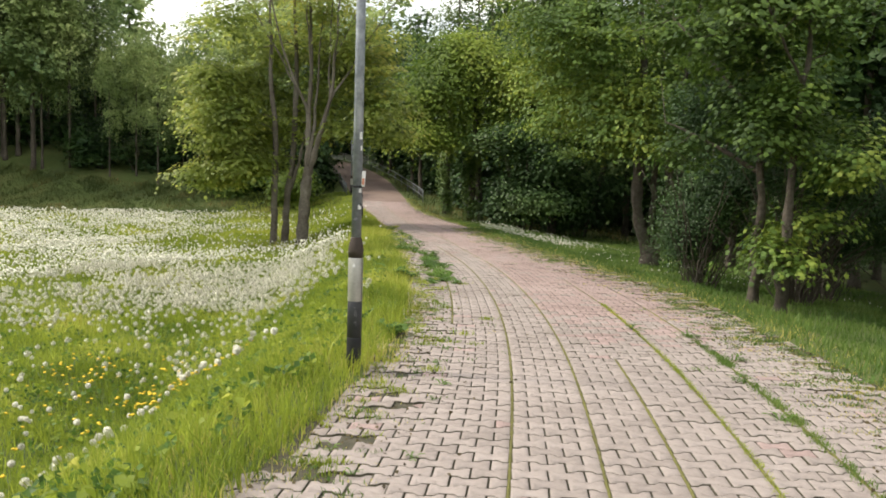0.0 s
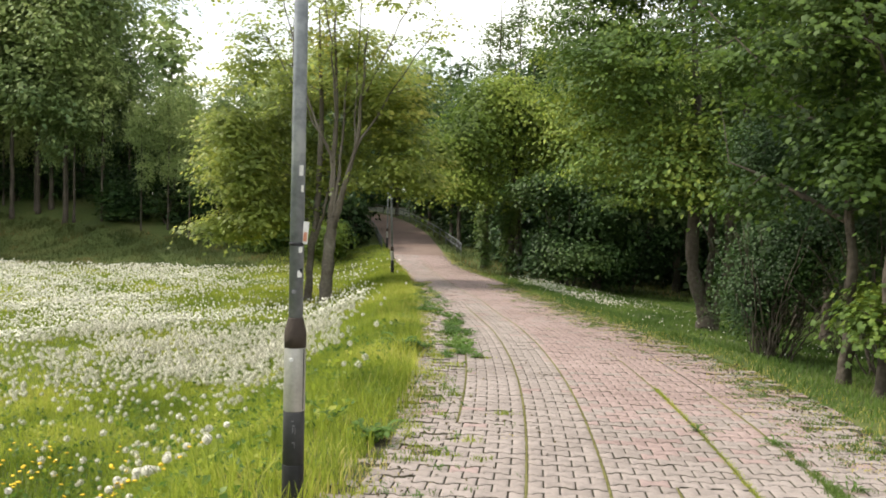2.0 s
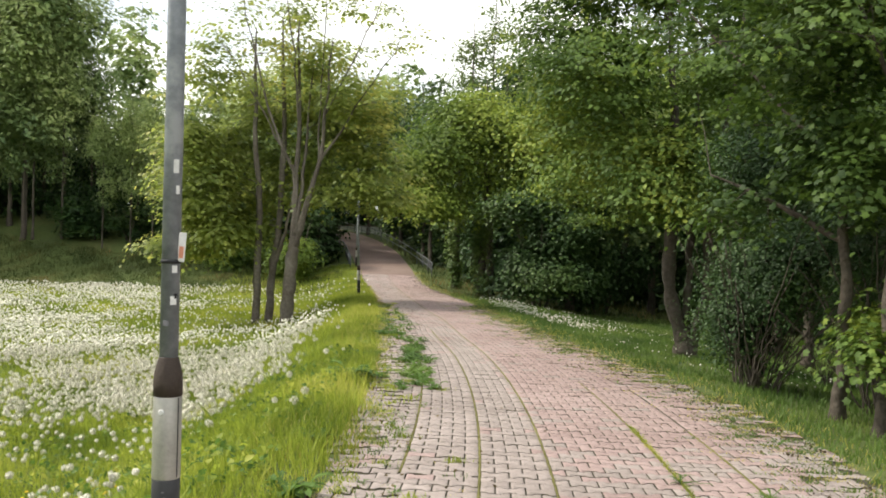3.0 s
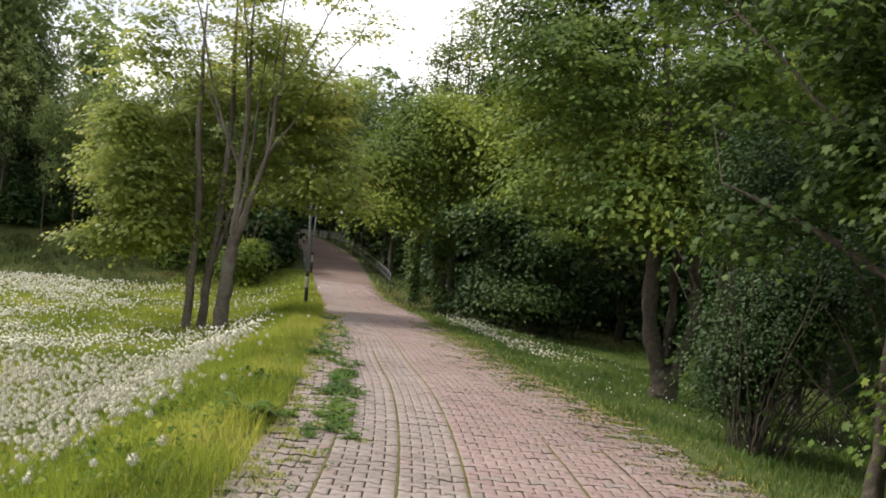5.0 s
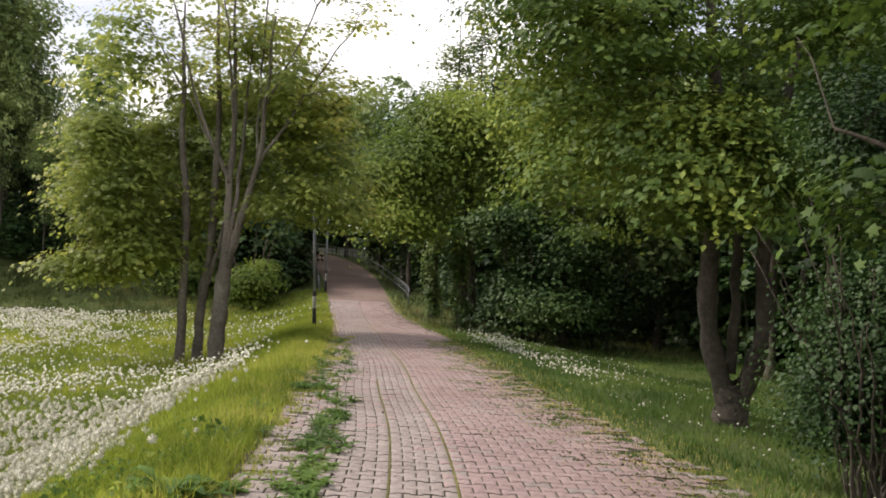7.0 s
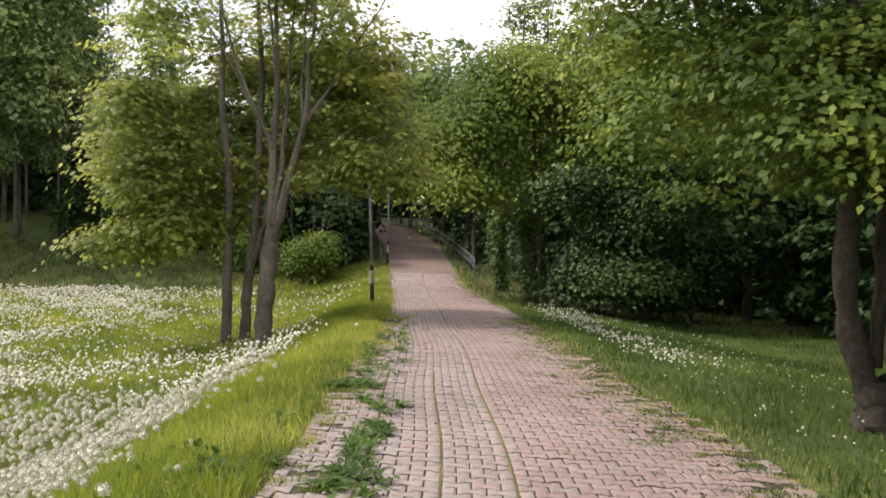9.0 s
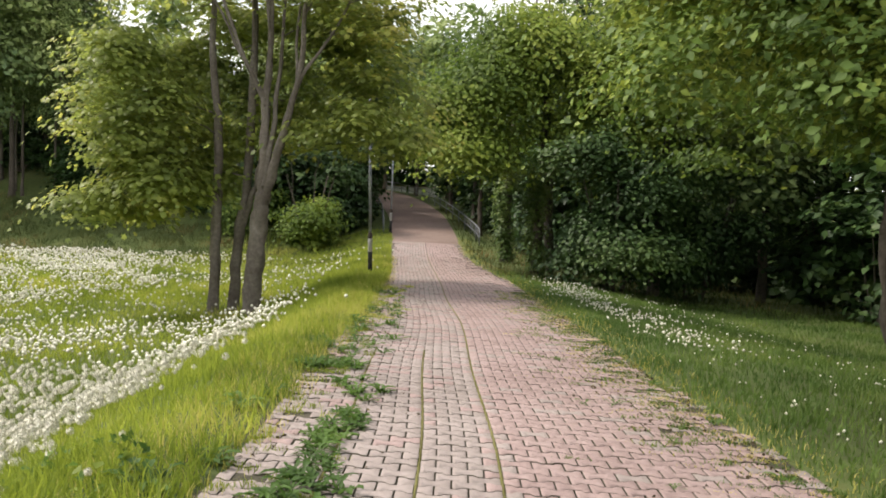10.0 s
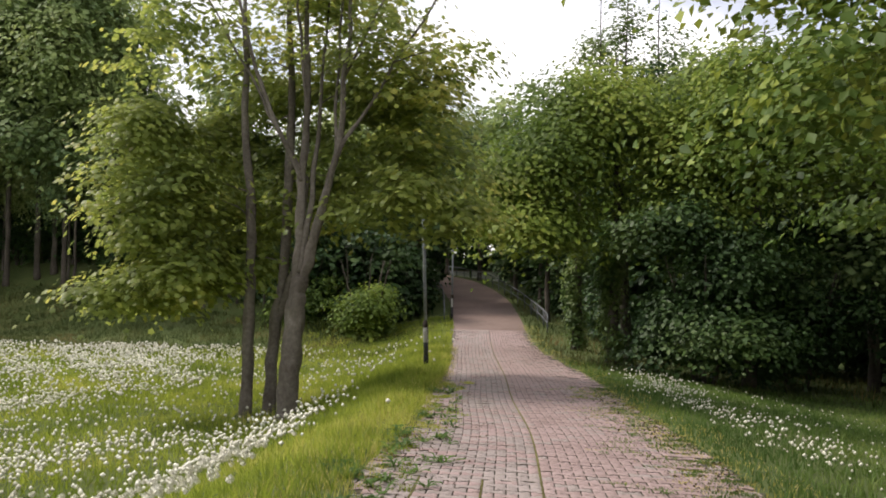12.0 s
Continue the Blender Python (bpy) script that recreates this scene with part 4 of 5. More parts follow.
def scatter(n, x0, x1, y0, y1, rng, left=True, margin=0.0, power=1.0, to=None):
    """Chance places on one side of the path, denser towards y0 for power above 1."""
    xs, ys = rng.uniform(x0, x1, n * 2), y0 + (y1 - y0) * rng.uniform(0, 1, n * 2) ** power
    u = xs - spine(ys)
    d = -u - half_l(ys) if left else u - half_r(ys)
    ok = d > margin
    if to is not None:
        ok &= d < to
    return xs[ok][:n], ys[ok][:n]


rng = np.random.default_rng(101)
xs, ys = scatter(150000, -12.5, 0.2, -4.0, 16, rng, power=1.1)
keep = rng.uniform(0, 1, len(xs)) < np.clip((xs + 12.5) / 5, 0, 1) * np.clip((ys + 4) / 5, 0, 1)
xs, ys = xs[keep], ys[keep]
blades("meadow_grass", "fresh green meadow grass beside the path", xs, ys, 0.20, 0.009, M_GRASS, rng)
xs, ys = scatter(42000, -24, -0.5, -14, 15, rng)
blades("meadow_grass", "sparser green grass of the outer meadow", xs, ys, 0.19, 0.024, M_GRASS, rng)
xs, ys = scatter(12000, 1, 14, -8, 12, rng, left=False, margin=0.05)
blades("verge_grass", "grass beside the start of the path, coloured darker for shade", xs, ys, 0.13, 0.02, M_GRASS_SHADE, rng)
xs, ys = scatter(88000, -19, -0.5, 14, 34, rng)
blades("meadow_grass", "fresh green meadow grass around the maples", xs, ys, 0.17, 0.019, M_GRASS, rng)
xs, ys = scatter(60000, -34, -1.5, 30, 42.5, rng)
blades("meadow_grass", "green meadow grass below the bank", xs, ys, 0.19, 0.024, M_GRASS, rng)
xs, ys = scatter(9000, -11, -1.5, 42, 50, rng)
blades("meadow_grass", "green grass beside the foot of the ramp", xs, ys, 0.16, 0.024, M_GRASS, rng)
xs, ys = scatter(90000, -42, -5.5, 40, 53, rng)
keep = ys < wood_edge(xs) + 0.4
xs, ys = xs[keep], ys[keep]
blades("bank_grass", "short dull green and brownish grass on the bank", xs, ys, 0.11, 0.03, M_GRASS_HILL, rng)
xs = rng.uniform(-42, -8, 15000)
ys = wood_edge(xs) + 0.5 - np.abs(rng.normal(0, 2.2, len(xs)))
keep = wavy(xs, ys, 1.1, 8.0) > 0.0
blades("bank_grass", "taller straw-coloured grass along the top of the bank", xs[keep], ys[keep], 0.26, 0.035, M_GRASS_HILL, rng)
xs, ys = scatter(34000, -6, 0.8, 1, 40, rng, margin=-0.2, to=0.75)
blades("verge_grass", "dry yellowing grass along the paving edge", xs, ys, 0.12, 0.008, M_GRASS_DRY, rng)
xs, ys = scatter(44000, -6, 0.8, 1, 40, rng, margin=-0.05, to=1.4)
blades("verge_grass", "short green grass along the paving edge", xs, ys, 0.14, 0.008, M_GRASS, rng)
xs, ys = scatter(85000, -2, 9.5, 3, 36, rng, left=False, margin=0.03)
blades("verge_grass", "green grass under the trees, coloured darker for their shade", xs, ys, 0.095, 0.013, M_GRASS_SHADE, rng)
xs, ys = scatter(34000, -4, 6, 3, 48, rng, left=False, margin=-0.22, to=0.5)
blades("verge_grass", "yellowing grass along the shaded paving edge", xs, ys, 0.06, 0.010, M_GRASS_DRY, rng)
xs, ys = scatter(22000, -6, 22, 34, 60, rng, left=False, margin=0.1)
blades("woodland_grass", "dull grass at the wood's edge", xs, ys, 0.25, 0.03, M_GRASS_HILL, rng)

# broad leaves low in the meadow
def herbs(name, label, n, x0, x1, y0, y1, size, rng, material):
    xs, ys = scatter(n, x0, x1, y0, y1, rng, margin=0.3, power=1.2)
    keep = wavy(xs, ys, 2.3, 3.0) > 0.05
    xs, ys = xs[keep], ys[keep]
    c = np.stack([xs, ys, ground_z(xs, ys) + rng.uniform(.03, .17, len(xs))], 1)
    ob = new(name, leaf_mesh(name, c, np.zeros((len(xs), 3)), size, material, rng, flat=0.5))
    tagged(ob, label, "herbs", kind="stuff")


herbs("meadow_herbs", "broad dandelion leaves among the grass", 26000, -8, 0, 1, 16, 0.065, np.random.default_rng(111), M_WEED)
herbs("meadow_herbs", "pale broad leaves among the grass", 16000, -8, 0, 1, 16, 0.07, np.random.default_rng(112), M_GRASS)

# ---- dandelions ----
def puff(rng, radius=0.024, rays=46):
    """A seed head: many fine rays, each ending in a small star."""
    v, f = [], []
    for i in range(rays):
        zc = 1 - 2 * (i + .5) / rays
        a = i * 2.39996
        d = np.array([math.sqrt(1 - zc * zc) * math.cos(a), math.sqrt(1 - zc * zc) * math.sin(a), zc])
        s = np.cross(d, (0.3, 0.5, 0.8))
        s /= np.linalg.norm(s)
        t = np.cross(d, s)
        tip, c = d * radius * rng.uniform(.9, 1.08), radius * (.30 if rays > 20 else .46)
        k = len(v)
        v += [tip + s * c, tip - s * c * .5 + t * c * .85, tip - s * c * .5 - t * c * .85, d * radius * .1]
        f += [[k, k + 1, k + 2], [k, k + 1, k + 3]]
    return np.array(v), np.array(f)


def far_heads(name, label, xs, ys, height, size, rng, material, stem=True):
    """Seed heads too many to count: small faceted balls on stalks."""
    octa = np.array([(1, 0, 0), (0, 1, 0), (-1, 0, 0), (0, -1, 0), (0, 0, 1), (0, 0, -1)]) * 1.12
    tri = np.array([(a, (a + 1) % 4, 4) for a in range(4)] + [((a + 1) % 4, a, 5) for a in range(4)])
    n = len(xs)
    z = ground_z(xs, ys)
    h = height * rng.uniform(.5, 1.2, n)
    r = size * rng.uniform(.65, 1.2, n)
    c = np.stack([xs, ys, z + h], 1)
    turn = rng.uniform(0, math.pi, n)[:, None]
    o = np.stack([octa[:, 0] * np.cos(turn) - octa[:, 1] * np.sin(turn), octa[:, 0] * np.sin(turn) + octa[:, 1] * np.cos(turn), octa[:, 2] + 0 * turn], -1)
    v = (c[:, None] + o * r[:, None, None] * rng.uniform(.82, 1.12, (n, 6, 1))).reshape(-1, 3)
    f = (np.arange(n)[:, None, None] * 6 + tri[None]).reshape(-1, 3)
    return tagged(new(name, mesh_from(name, v, f, [material])), label, "dandelions", kind="stuff")


def mid_heads(name, label, xs, ys, height, rng, rays=26):
    """Seed heads of single rays, many in one mesh."""
    pv, pf = puff(rng, 0.033, rays)
    n = len(xs)
    h = height * rng.uniform(.45, 1.2, n)
    k = rng.uniform(.6, 1.25, n)
    c = np.stack([xs, ys, ground_z(xs, ys) + h], 1)
    v = (c[:, None] + pv[None] * k[:, None, None]).reshape(-1, 3)
    f = (np.arange(n)[:, None, None] * len(pv) + pf[None]).reshape(-1, 3)
    return tagged(new(name, mesh_from(name, v, f, [M_FLUFF])), label, "dandelions", kind="stuff")


def flower_density(x, y):
    u = x - spine(y)
    d = -u - half_l(y)
    open_field = step(12.0, 17.5, y + 0.25 * np.minimum(0, x + 4)) * (1 - step(40, 43.5, y + 0.12 * x))
    shade = 1.3 * np.exp(-(((x + 5.6) / 3.4) ** 2 + ((y - 29.6) / 4.4) ** 2) ** 1.5) + 0.9 * step(33, 36, y) * step(-12, -8, x)
    patch = np.clip(0.46 + 0.75 * wavy(x, y, 0.55, 1.7) + 0.35 * wavy(x, y, 1.9, 4.0), 0.02, 1)
    edge = 0.075 * np.clip(0.55 + 1.1 * wavy(x * 1.3, y * 1.1, 1.0, 2.0), .1, 1.3) * np.exp(-((d - 2.3 + 1.2 * step(35, 41, y) + 0.4 * wavy(y, y, .6) + 0.3 * wavy(x * 2, y * 2, 1.0)) / 1.25) ** 2) * step(6, 10, y) * (1 - step(38, 42, y)) * (1 - 0.93 * step(24, 26, y) * (1 - step(33, 35, y)))
    return np.clip(step(0.9, 2.0, d) * (open_field * patch * np.clip(1 - 1.15 * shade, 0.03, 1) + (0.03 + 0.10 * step(.45, .9, wavy(x, y, 1.3, 7.0))) * step(3, 5, y) * (1 - step(40, 43, y))) + 0.9 * edge, 0, 1)


def flower_places(n, x0, x1, y0, y1, rng):
    xs, ys = rng.uniform(x0, x1, n), rng.uniform(y0, y1, n)
    ok = rng.uniform(0, 1, n) < flower_density(xs, ys)
    return xs[ok], ys[ok]


rng = np.random.default_rng(202)
xs, ys = flower_places(15000, -9, -0.8, 3, 16, rng)
near = (ys < 10.0)
mid_heads("dandelion_clocks", "countless white dandelion seed heads in the meadow", xs[~near], ys[~near], 0.27, rng)
nx, ny = xs[near], ys[near]
pv, pf = puff(rng, 0.029, 64)
puff_mesh = mesh_from("seed_head", pv, pf, [M_FLUFF])
stalk = Soup()
stalk.tube([(0, 0, 0), (.012, .004, .12), (0, 0, .235)], [.0025, .0022, .002], 5)
stalk_mesh = stalk.mesh("stalk", M_GRASS)
for x, y in list(zip(nx, ny))[:230]:
    d = empty("dandelion_clock", (x, y, float(ground_z(x, y)) - .01), "white dandelion seed head on a thin stalk", "dandelion", "dandelion clocks beside the path")
    k = rng.uniform(.75, 1.25)
    d.rotation_euler = (rng.normal(0, .1), rng.normal(0, .1), rng.uniform(0, 6.28))
    d.scale = (k, k, k)
    part_mesh("stalk", stalk_mesh, d)
    part_mesh("seed_head", puff_mesh, d, "fluffy white seed head", pose(0, 0, .245))
xs, ys = flower_places(46000, -20, -0.8, 16, 30, rng)
near = (ys < 22) & (xs > -9)
mid_heads("dandelion_clocks", "white dandelion seed heads beside the verge", xs[near], ys[near], 0.27, rng, 22)
xs, ys = xs[~near], ys[~near]
far_heads("dandelion_clocks", "white dandelion seed heads across the meadow", xs, ys, 0.27, 0.028, rng, M_FLUFF)
xs, ys = flower_places(38000, -38, -1.5, 30, 42, rng)
far_heads("dandelion_clocks", "white dandelion seed heads below the bank", xs, ys, 0.27, 0.032, rng, M_FLUFF)
xs, ys = scatter(420, 1, 8.5, 14, 33, rng, left=False, margin=.5, to=4.5)
far_heads("dandelion_clocks", "scattered white seed heads under the trees", xs, ys, 0.15, 0.013, rng, M_FLUFF)
ys = rng.uniform(22.5, 33.5, 520)
xs = spine(ys) + half_r(ys) + 1.25 + 0.35 * rng.normal(0, 1, 520) + 0.25 * wavy(ys, ys, 1.3)
far_heads("dandelion_clocks", "band of white seed heads along the shaded verge", xs, ys, 0.16, 0.018, rng, M_FLUFF)
yx = np.concatenate([rng.normal(-3.0, .35, 60), rng.normal(-4.3, .6, 60), rng.normal(-3.9, 1.0, 30)])
yy = np.concatenate([rng.normal(9.1, .35, 60), rng.normal(10.6, .5, 60), rng.normal(8.0, 1.0, 30)])
petal = Soup()
petal.tube([(0, 0, 0), (0, 0, .008), (0, 0, .014)], [.006, .019, .013], 10)
petal_mesh = petal.mesh("flower_head", M_YELLOW)
for x, y in zip(yx, yy):
    d = empty("dandelion_flower", (x, y, float(ground_z(x, y)) - .01), "yellow dandelion flower in the grass", "dandelion", "yellow dandelions")
    k = rng.uniform(.85, 1.2)
    d.scale = (1.2, 1.2, k)
    part_mesh("stalk", stalk_mesh, d)
    part_mesh("flower_head", petal_mesh, d, "yellow flower head", pose(0, 0, .23, rng.normal(0, 15), rng.normal(0, 15)))

# ---- weeds on the paving ----
def weed(x, y, size, leaves, rng, label, z=None, narrow=0.32):
    """A rosette of toothed leaves that rise and droop."""
    v, faces = [np.array([0, 0, .003])], []
    for i in range(leaves):
        a = i * 2.4 + rng.uniform(-.5, .5)
        L, up, w = size * rng.uniform(.45, 1.15), rng.uniform(.25, 1.5), size * narrow * rng.uniform(.6, 1.2)
        ox, oy = rng.normal(0, .14 * size, 2)
        d, side = np.array([math.cos(a), math.sin(a), 0]), np.array([-math.sin(a), math.cos(a), 0])
        twist = rng.normal(0, .25)
        k = len(v)
        for t, ww in ((.08, .16), (.22, .55), (.38, .36), (.55, .95), (.7, .6), (.84, .8), (1, .05)):
            c = np.array([ox, oy, 0]) + d * L * t * (1 - .12 * up) + side * L * twist * t * t + np.array([0, 0, L * up * (t - .68 * t * t) + .003])
            lift = np.array([0, 0, .22 * w * ww])
            v += [c - side * w * ww / 2 + lift, c, c + side * w * ww / 2 + lift]
        faces += [[0, k + 1, k], [0, k + 2, k + 1]]
        for j in range(6):
            b = k + j * 3
            faces += [[b, b + 1, b + 4, b + 3], [b + 1, b + 2, b + 5, b + 4]]
    ob = new("weed", mesh_from("weed", np.array(v), faces, [M_WEED]))
    ob.location = (x, y, (float(level(y)) if z is None else z) - .006)
    return tagged(ob, label, "weed", "weeds on the paving")


rng = np.random.default_rng(303)
for x, y, s, n in ((-.76, 13.3, .36, 52), (-.5, 13.7, .2, 22), (-.48, 8.25, .24, 40), (-.62, 9.9, .22, 26), (-.66, 10.4, .18, 20), (-1.15, 17.4, .2, 28), (-1.05, 17.9, .15, 18), (-.75, 7.4, .14, 12), (-.95, 15.3, .22, 28), (-.85, 15.9, .18, 20), (-1.5, 23.2, .22, 22), (-1.3, 22.4, .18, 18)):
    weed(x, y, s, n, rng, "dark green broad-leaved weed clump on the paving edge")
for y in np.arange(12.8, 18.4, .065):
    if float(wavy(y * 2.1, y, 1.0, 6.0)) < -.45:
        continue
    weed(float(spine(y)) - 1.1 + rng.normal(0, .10), y, rng.uniform(.08, .17), 15, rng, "low plantain rosette growing in the paving joint")
for i in range(26):      # a band across the overgrown edge
    y = rng.normal(19.5, .18)
    weed(float(spine(y)) - rng.uniform(1.05, 1.8), y, rng.uniform(.09, .16), 14, rng, "leafy weed in a band across the paving edge")
for i in range(14):
    y = rng.normal(20.9, .2)
    weed(float(spine(y)) - rng.uniform(1.5, 1.85), y, rng.uniform(.09, .15), 14, rng, "leafy weed at the overgrown paving edge")
for i in range(44):
    y = rng.uniform(18.5, 30)
    weed(float(spine(y)) - rng.uniform(.95, 1.55) + .012 * (y - 18), y, rng.uniform(.1, .18), 9, rng, "small weed in the overgrown paving")
for i in range(40):
    y = rng.uniform(4, 14)
    weed(float(spine(y)) - rng.uniform(1.0, 1.6), y, rng.uniform(.04, .09), 8, rng, "tiny weed between the paving blocks", narrow=.25)
for i in range(46):
    y = rng.uniform(4, 26)
    weed(float(spine(y)) + float(half_r(y)) - abs(rng.normal(0, .45)), y, rng.uniform(.06, .13), 9, rng, "small dark weed tuft in the paving joints", narrow=.22)
for x, y in ((2.42, 6.6), (2.3, 5.4), (2.62, 7.4), (2.05, 9.0), (2.5, 8.6)):
    weed(x, y, .15, 14, rng, "grassy weed clump in a paving seam", narrow=.15)

# moss and short grass in the long seams
SEAMS = [(-1.05, 9, 21, .028), (-.5, -4, 21, .030), (0.0, -4, 42, .036), (.42, -4, 7.4, .030), (.87, -4, 14, .044), (1.37, -4, 11, .05)]


def seam_strip(u0, y0, y1, w, rng):
    ys = np.arange(y0, y1, .06)
    wid = np.maximum(.025, w * (0.45 + 0.55 * rng.uniform(0, 1, len(ys))) * np.clip(0.85 + 0.7 * wavy(ys * 1.7 + u0 * 9, ys * .9, 1.0), .2, 1.4) * np.clip((y1 - ys) / 3, .35, 1))
    prof = ((-1, -.012), (-.6, -.002), (0, .002), (.6, -.002), (1, -.012))
    v = np.stack([np.stack([spine(ys) + u0 + k * wid / 2, ys, level(ys) + h + (0.004 * rng.normal(0, 1, len(ys)) if abs(k) < 1 else 0)], 1) for k, h in prof], 1).reshape(-1, 3)
    i = (np.arange(len(ys) - 1)[:, None] * 5 + np.arange(4)[None]).ravel()
    ob = new("moss_seam", mesh_from("moss_seam", v, np.stack([i, i + 1, i + 6, i + 5], 1), [M_MOSS], smooth=True))
    tagged(ob, "green moss filling a long paving seam", "moss", "moss seams", "stuff")


for s in SEAMS:
    seam_strip(*s, rng)


def joint_grass(n, sampler, h, w, label, material):
    ys, u = sampler(n)
    xs = spine(ys) + u
    ob = blades("joint_grass", label, xs, ys, h, w, material, rng, bend=.9)
    me = ob.data
    co = np.empty(len(me.vertices) * 3, np.float32)
    me.vertices.foreach_get("co", co)
    co = co.reshape(-1, 5, 3)
    co[:, :, 2] += (level(ys) - ground_z(xs, ys))[:, None]
    me.vertices.foreach_set("co", co.ravel())
    me.update()


def clumped(centres, spread):
    def sampler(n):
        c = centres[rng.integers(len(centres), size=n)]
        return c[:, 0] + rng.normal(0, spread[0], n), c[:, 1] + rng.normal(0, spread[1], n)
    return sampler


def tufts_right(n):
    y = rng.uniform(3.5, 30, n)
    return np.stack([y, half_r(y) - np.abs(rng.normal(0, .40, n))], 1)


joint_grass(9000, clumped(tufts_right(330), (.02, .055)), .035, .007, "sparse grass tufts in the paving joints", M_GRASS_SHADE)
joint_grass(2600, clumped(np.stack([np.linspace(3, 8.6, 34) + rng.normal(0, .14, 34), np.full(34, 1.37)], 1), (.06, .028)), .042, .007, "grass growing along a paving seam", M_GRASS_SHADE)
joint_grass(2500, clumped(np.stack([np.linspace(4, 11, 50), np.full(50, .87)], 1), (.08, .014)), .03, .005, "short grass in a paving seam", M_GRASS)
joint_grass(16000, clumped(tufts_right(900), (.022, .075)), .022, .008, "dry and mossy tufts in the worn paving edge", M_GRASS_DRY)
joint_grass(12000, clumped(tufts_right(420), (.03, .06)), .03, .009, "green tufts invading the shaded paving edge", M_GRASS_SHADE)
lefty = rng.uniform(4, 30, 260)
joint_grass(9000, clumped(np.stack([lefty, -half_l(lefty) + np.abs(rng.normal(0, .3, 260))], 1), (.03, .05)), .05, .007, "grass tufts invading the paving edge", M_GRASS)

lefty = rng.uniform(3, 12, 330)
joint_grass(1800, clumped(np.stack([lefty, -half_l(lefty) + np.abs(rng.normal(0, .28, 330))], 1), (.02, .06)), .014, .008, "mossy tufts and crumbs on the crumbling paving edge", M_GRASS_DRY)
joint_grass(1500, clumped(np.stack([lefty, -half_l(lefty) + np.abs(rng.normal(0, .35, 330))], 1)[::3], (.03, .06)), .035, .008, "low green tufts on the crumbling paving edge", M_GRASS_SHADE)

# dead leaves and crumbs of moss on the worn edges
def litter(n, right, size, material, label):
    y = rng.uniform(3, 30, n)
    u = half_r(y) - np.abs(rng.normal(0, .45, n)) if right else -half_l(y) + np.abs(rng.normal(0, .5, n))
    keep = wavy(u * 2.0, y * 1.6, 1.0, 5.0) > -.1
    y, u = y[keep], u[keep]
    c = np.stack([spine(y) + u, y, level(y) + .006], 1)
    ob = new("leaf_litter", leaf_mesh("leaf_litter", c, np.zeros((len(y), 3)), size, material, rng, flat=0.9))
    tagged(ob, label, "litter", kind="stuff")


litter(2600, True, .034, M_LITTER, "brown leaf litter on the shaded paving edge")
litter(1500, False, .03, M_LITTER, "brown leaf litter on the sunny paving edge")

# ---- paving blocks ----
PITCH, WIDE, JOINT, WAVE = 0.136, 0.2, 0.011, 0.015


def block_outline(kind):
    a, he, hw = WIDE / 2 - JOINT / 2, PITCH / 2 + WAVE - JOINT / 2, PITCH / 2 - WAVE - JOINT / 2
    q, k = WIDE / 4, .012
    top = [(-a, he), (-q - k, he), (-q + k, hw), (q - k, hw), (q + k, he), (a, he)]
    if kind == "right":
        top = [(0.003, hw)] + top[3:]
    if kind == "left":
        top = top[:3] + [(-0.003, hw)]
    return np.array(top + [(x, -y) for x, y in top[::-1]])[::-1]


def block_template(kind):
    o = block_outline(kind)
    c = o.mean(0)
    n = len(o)
    inner = c + (o - c) * np.array([1 - .0035 / WIDE * 2, 1 - .0035 / PITCH * 2])
    v = np.concatenate([np.c_[inner, np.zeros(n)], np.c_[o, np.full(n, -.0025)], np.c_[o, np.full(n, -.03)]])
    f = [list(range(n))]
    for r in range(2):
        f += [[r * n + j, (r + 1) * n + j, (r + 1) * n + (j + 1) % n, r * n + (j + 1) % n] for j in range(n)]
    return v, f


TEMPLATES = {k: block_template(k) for k in ("full", "left", "right")}


def row_blocks(lo, hi, odd):
    """Blocks of one course between two seams: centre, width factor, kind. Half blocks close the bond."""
    n = max(1, round((hi - lo) / WIDE * 2))
    w = (hi - lo) / n * 2
    out, x = [], lo
    if odd:
        out.append((lo, w, "right"))
        x = lo + w / 2
    while x + w <= hi + 1e-4:
        out.append((x + w / 2, w, "full"))
        x += w
    if x < hi - w * .3:
        out.append((hi, w, "left"))
    return out


def courses():
    for j in range(int(-9 / PITCH), int(46 / PITCH)):
        y = (j + .5) * PITCH
        L, R = -float(half_l(y)) + rng.uniform(-.03, .03), float(half_r(y)) + rng.uniform(-.12, .08)
        inner = [-.5, 0, .42, .87, 1.37] if y < 7.4 else [-.5, 0, .87, 1.37] if y < 9 else [-1.05, -.5, 0, .87, 1.37] if y < 13.5 else [-1.05, -.5, 0] if y < 21 else [0]
        L0 = inner[0] - WIDE * max(1, round((inner[0] - L) / WIDE))
        R0 = inner[-1] + WIDE * max(1, round((R - inner[-1]) / WIDE))
        cuts = [L0] + inner + [R0]
        for lo, hi in zip(cuts, cuts[1:]):
            g = .006 if hi - lo > .15 else 0
            for b in row_blocks(lo + g, hi - g, j % 2 == 1):
                yield y, b


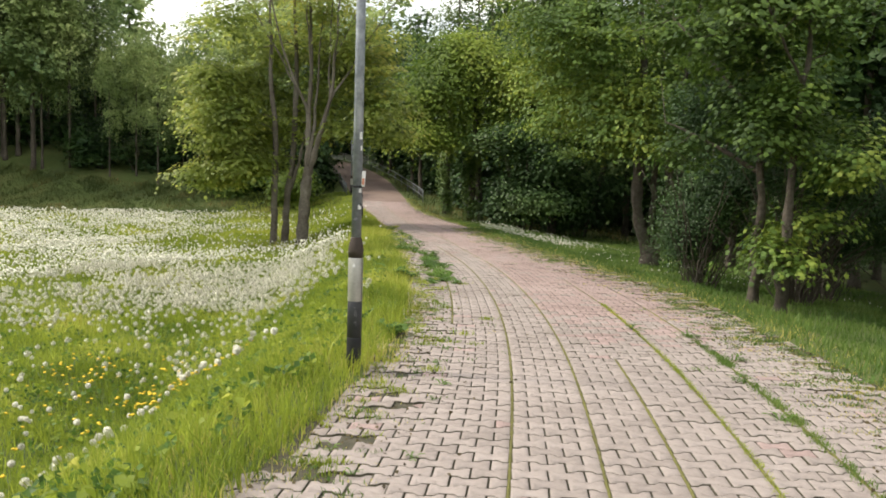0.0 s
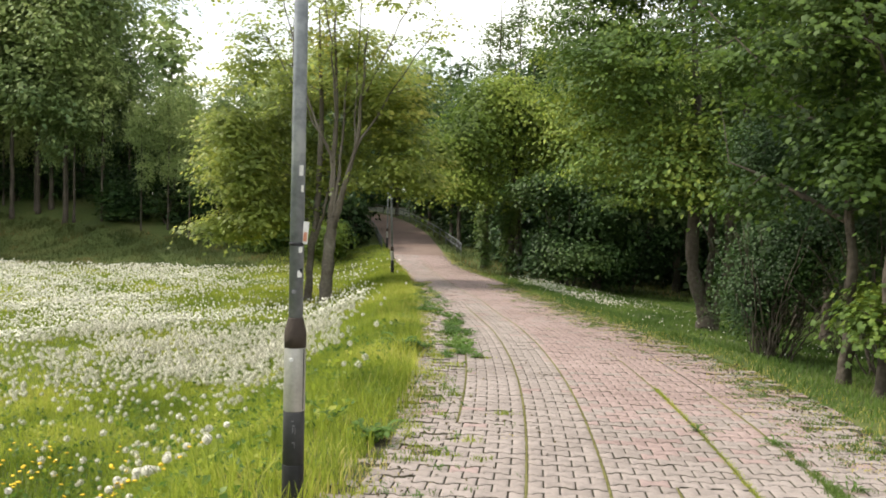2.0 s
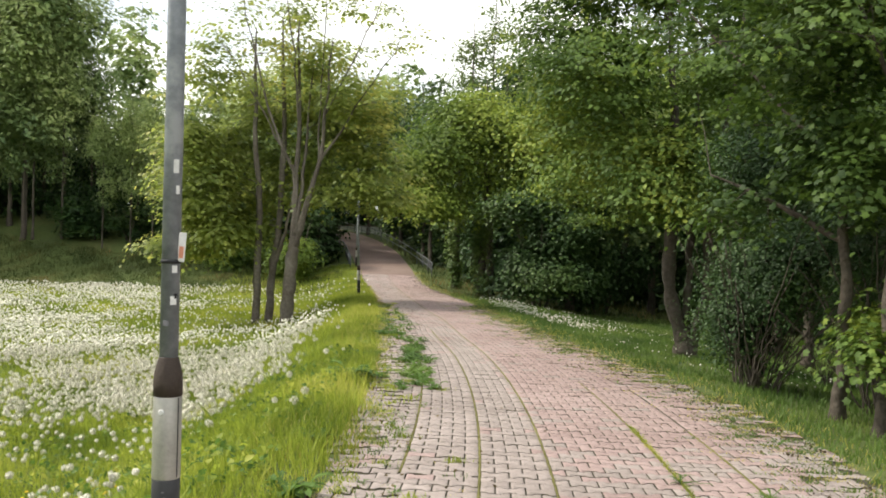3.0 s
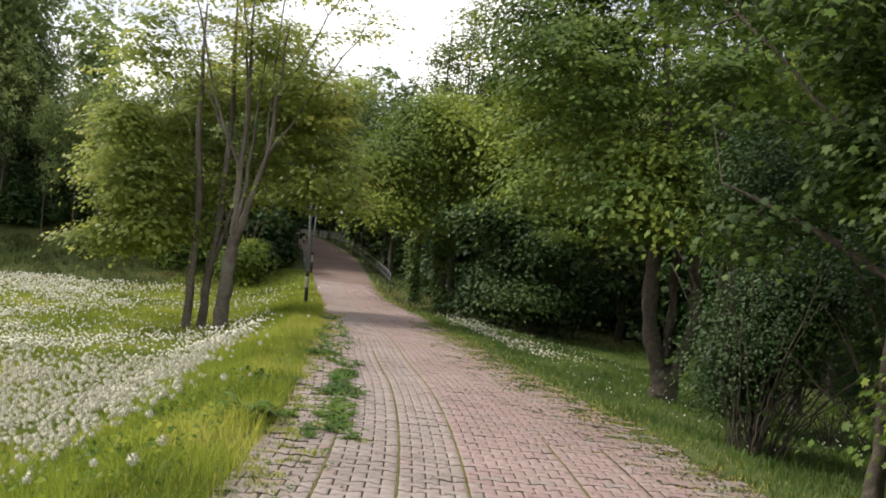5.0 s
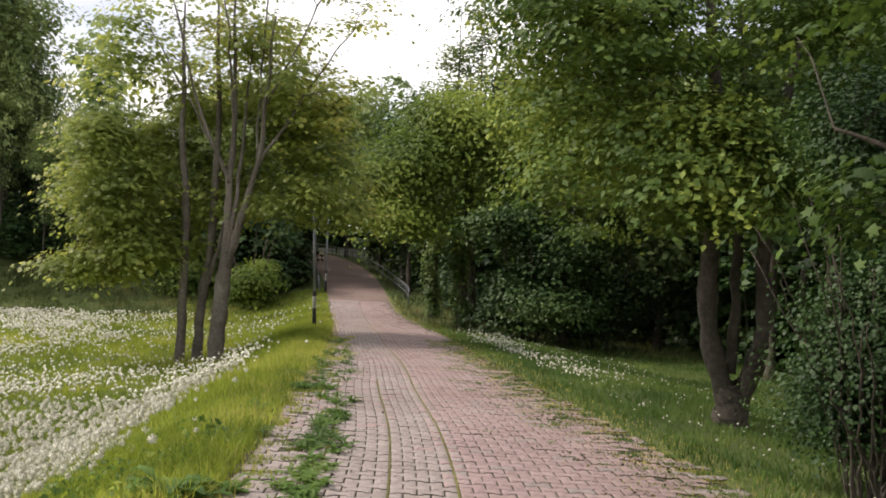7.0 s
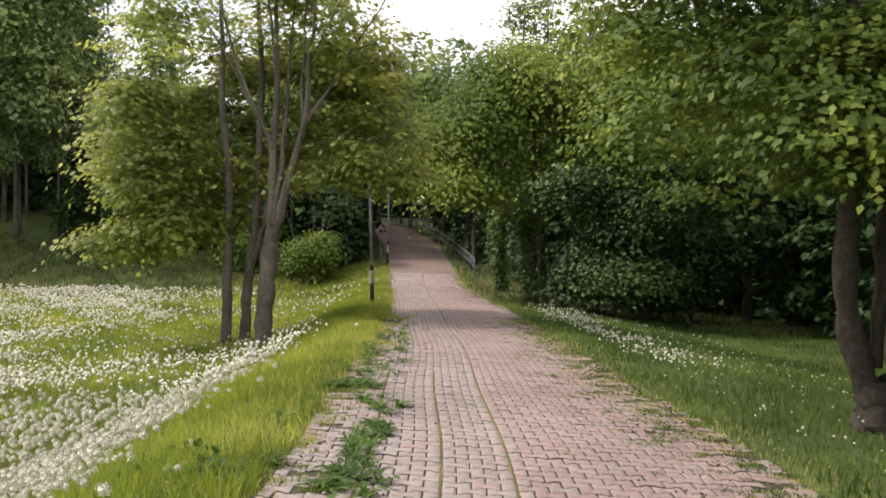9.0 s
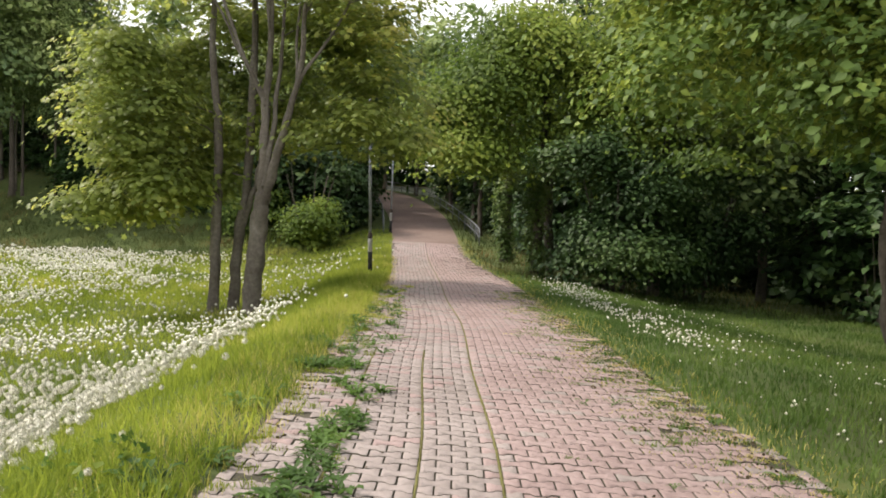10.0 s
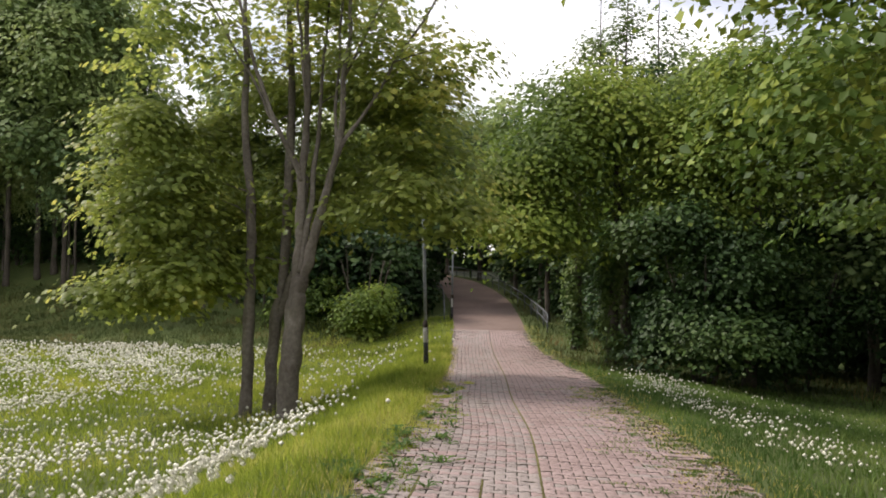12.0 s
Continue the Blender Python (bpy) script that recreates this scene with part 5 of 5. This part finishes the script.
rng = np.random.default_rng(404)
singles, groups = [], {}
for y, (u, w, kind) in courses():
    red = float(step(7, 11, y)) * float(step(-.1, .15, u)) * (1 - float(step(1.5, 2.1, u)) * .7) + .35 * float(step(16, 24, y))
    tone = 1 if rng.uniform() < min(.92, .04 + red) else 0
    if 4.0 < y < 7.0 and -.5 < u < .9:
        singles.append((y, u, w, kind))
    else:
        groups.setdefault((kind, tone), []).append((y, u, w))
verts, faces, mats, base = [], [], [], 0
for (kind, tone), rows in groups.items():
    tv, tf = TEMPLATES[kind]
    r = np.array(rows)
    k = len(r)
    uu = r[:, 1][:, None] + tv[None, :, 0] * (r[:, 2] / WIDE)[:, None]
    yy = r[:, 0][:, None] + tv[None, :, 1]
    tilt = rng.normal(0, .005, (k, 2))
    gone = np.where(r[:, 1] < 0, np.clip((-r[:, 1] - 1.0) / (half_l(r[:, 0]) - 1.0), 0, 1), np.clip((r[:, 1] - half_r(r[:, 0]) + .75) / .75, 0, 1) * .8)
    sunk = 0.011 * (rng.uniform(0, 1, k) < 0.85 * gone ** 1.3 * (0.5 + 0.5 * wavy(r[:, 1] * 3, r[:, 0] * 2))) + 0.006 * gone * rng.uniform(0, 1, k)
    zz = level(yy) - sunk[:, None] + tv[None, :, 2] + rng.normal(0, .0018, k)[:, None] + tilt[:, :1] * tv[None, :, 0] + tilt[:, 1:] * tv[None, :, 1]
    verts.append(np.stack([spine(yy) + uu, yy, zz], -1).reshape(-1, 3))
    n = len(tv)
    for i in range(k):
        o = base + i * n
        faces += [[o + q for q in f] for f in tf]
    mats += ([tone] * (len(tf) - len(tv) // 3) + [2] * (len(tv) // 3)) * k
    base += k * n
pavement = new("pavement", mesh_from("pavement", np.concatenate(verts), faces, [M_PAVER, M_PAVER_RED, M_BED], mats))
tagged(pavement, "weathered grey and pink interlocking paving blocks", "pavement", kind="stuff")
paved_strip = empty("paved_strip", (0, 0, 0), "worn interlocking paving blocks of the path", "pavement")
tagged(paved_strip, kind="structure")
block_meshes = {k: mesh_from("paving_block", v, f, [M_PAVER_ONE, M_BED], [0] * (len(f) - len(v) // 3) + [1] * (len(v) // 3)) for k, (v, f) in TEMPLATES.items()}
for y, u, w, kind in singles:
    slope = float(spine(y + .05) - spine(y - .05)) / .1
    fall = float(level(y + .05) - level(y - .05)) / .1
    ob = part_mesh("paving_block", block_meshes[kind], paved_strip)
    ob.matrix_basis = Matrix(((w / WIDE, slope, 0, float(spine(y)) + u), (0, 1, 0, y), (rng.normal(0, .01), fall + rng.normal(0, .01), 1, float(level(y)) + rng.normal(0, .0018)), (0, 0, 0, 1)))
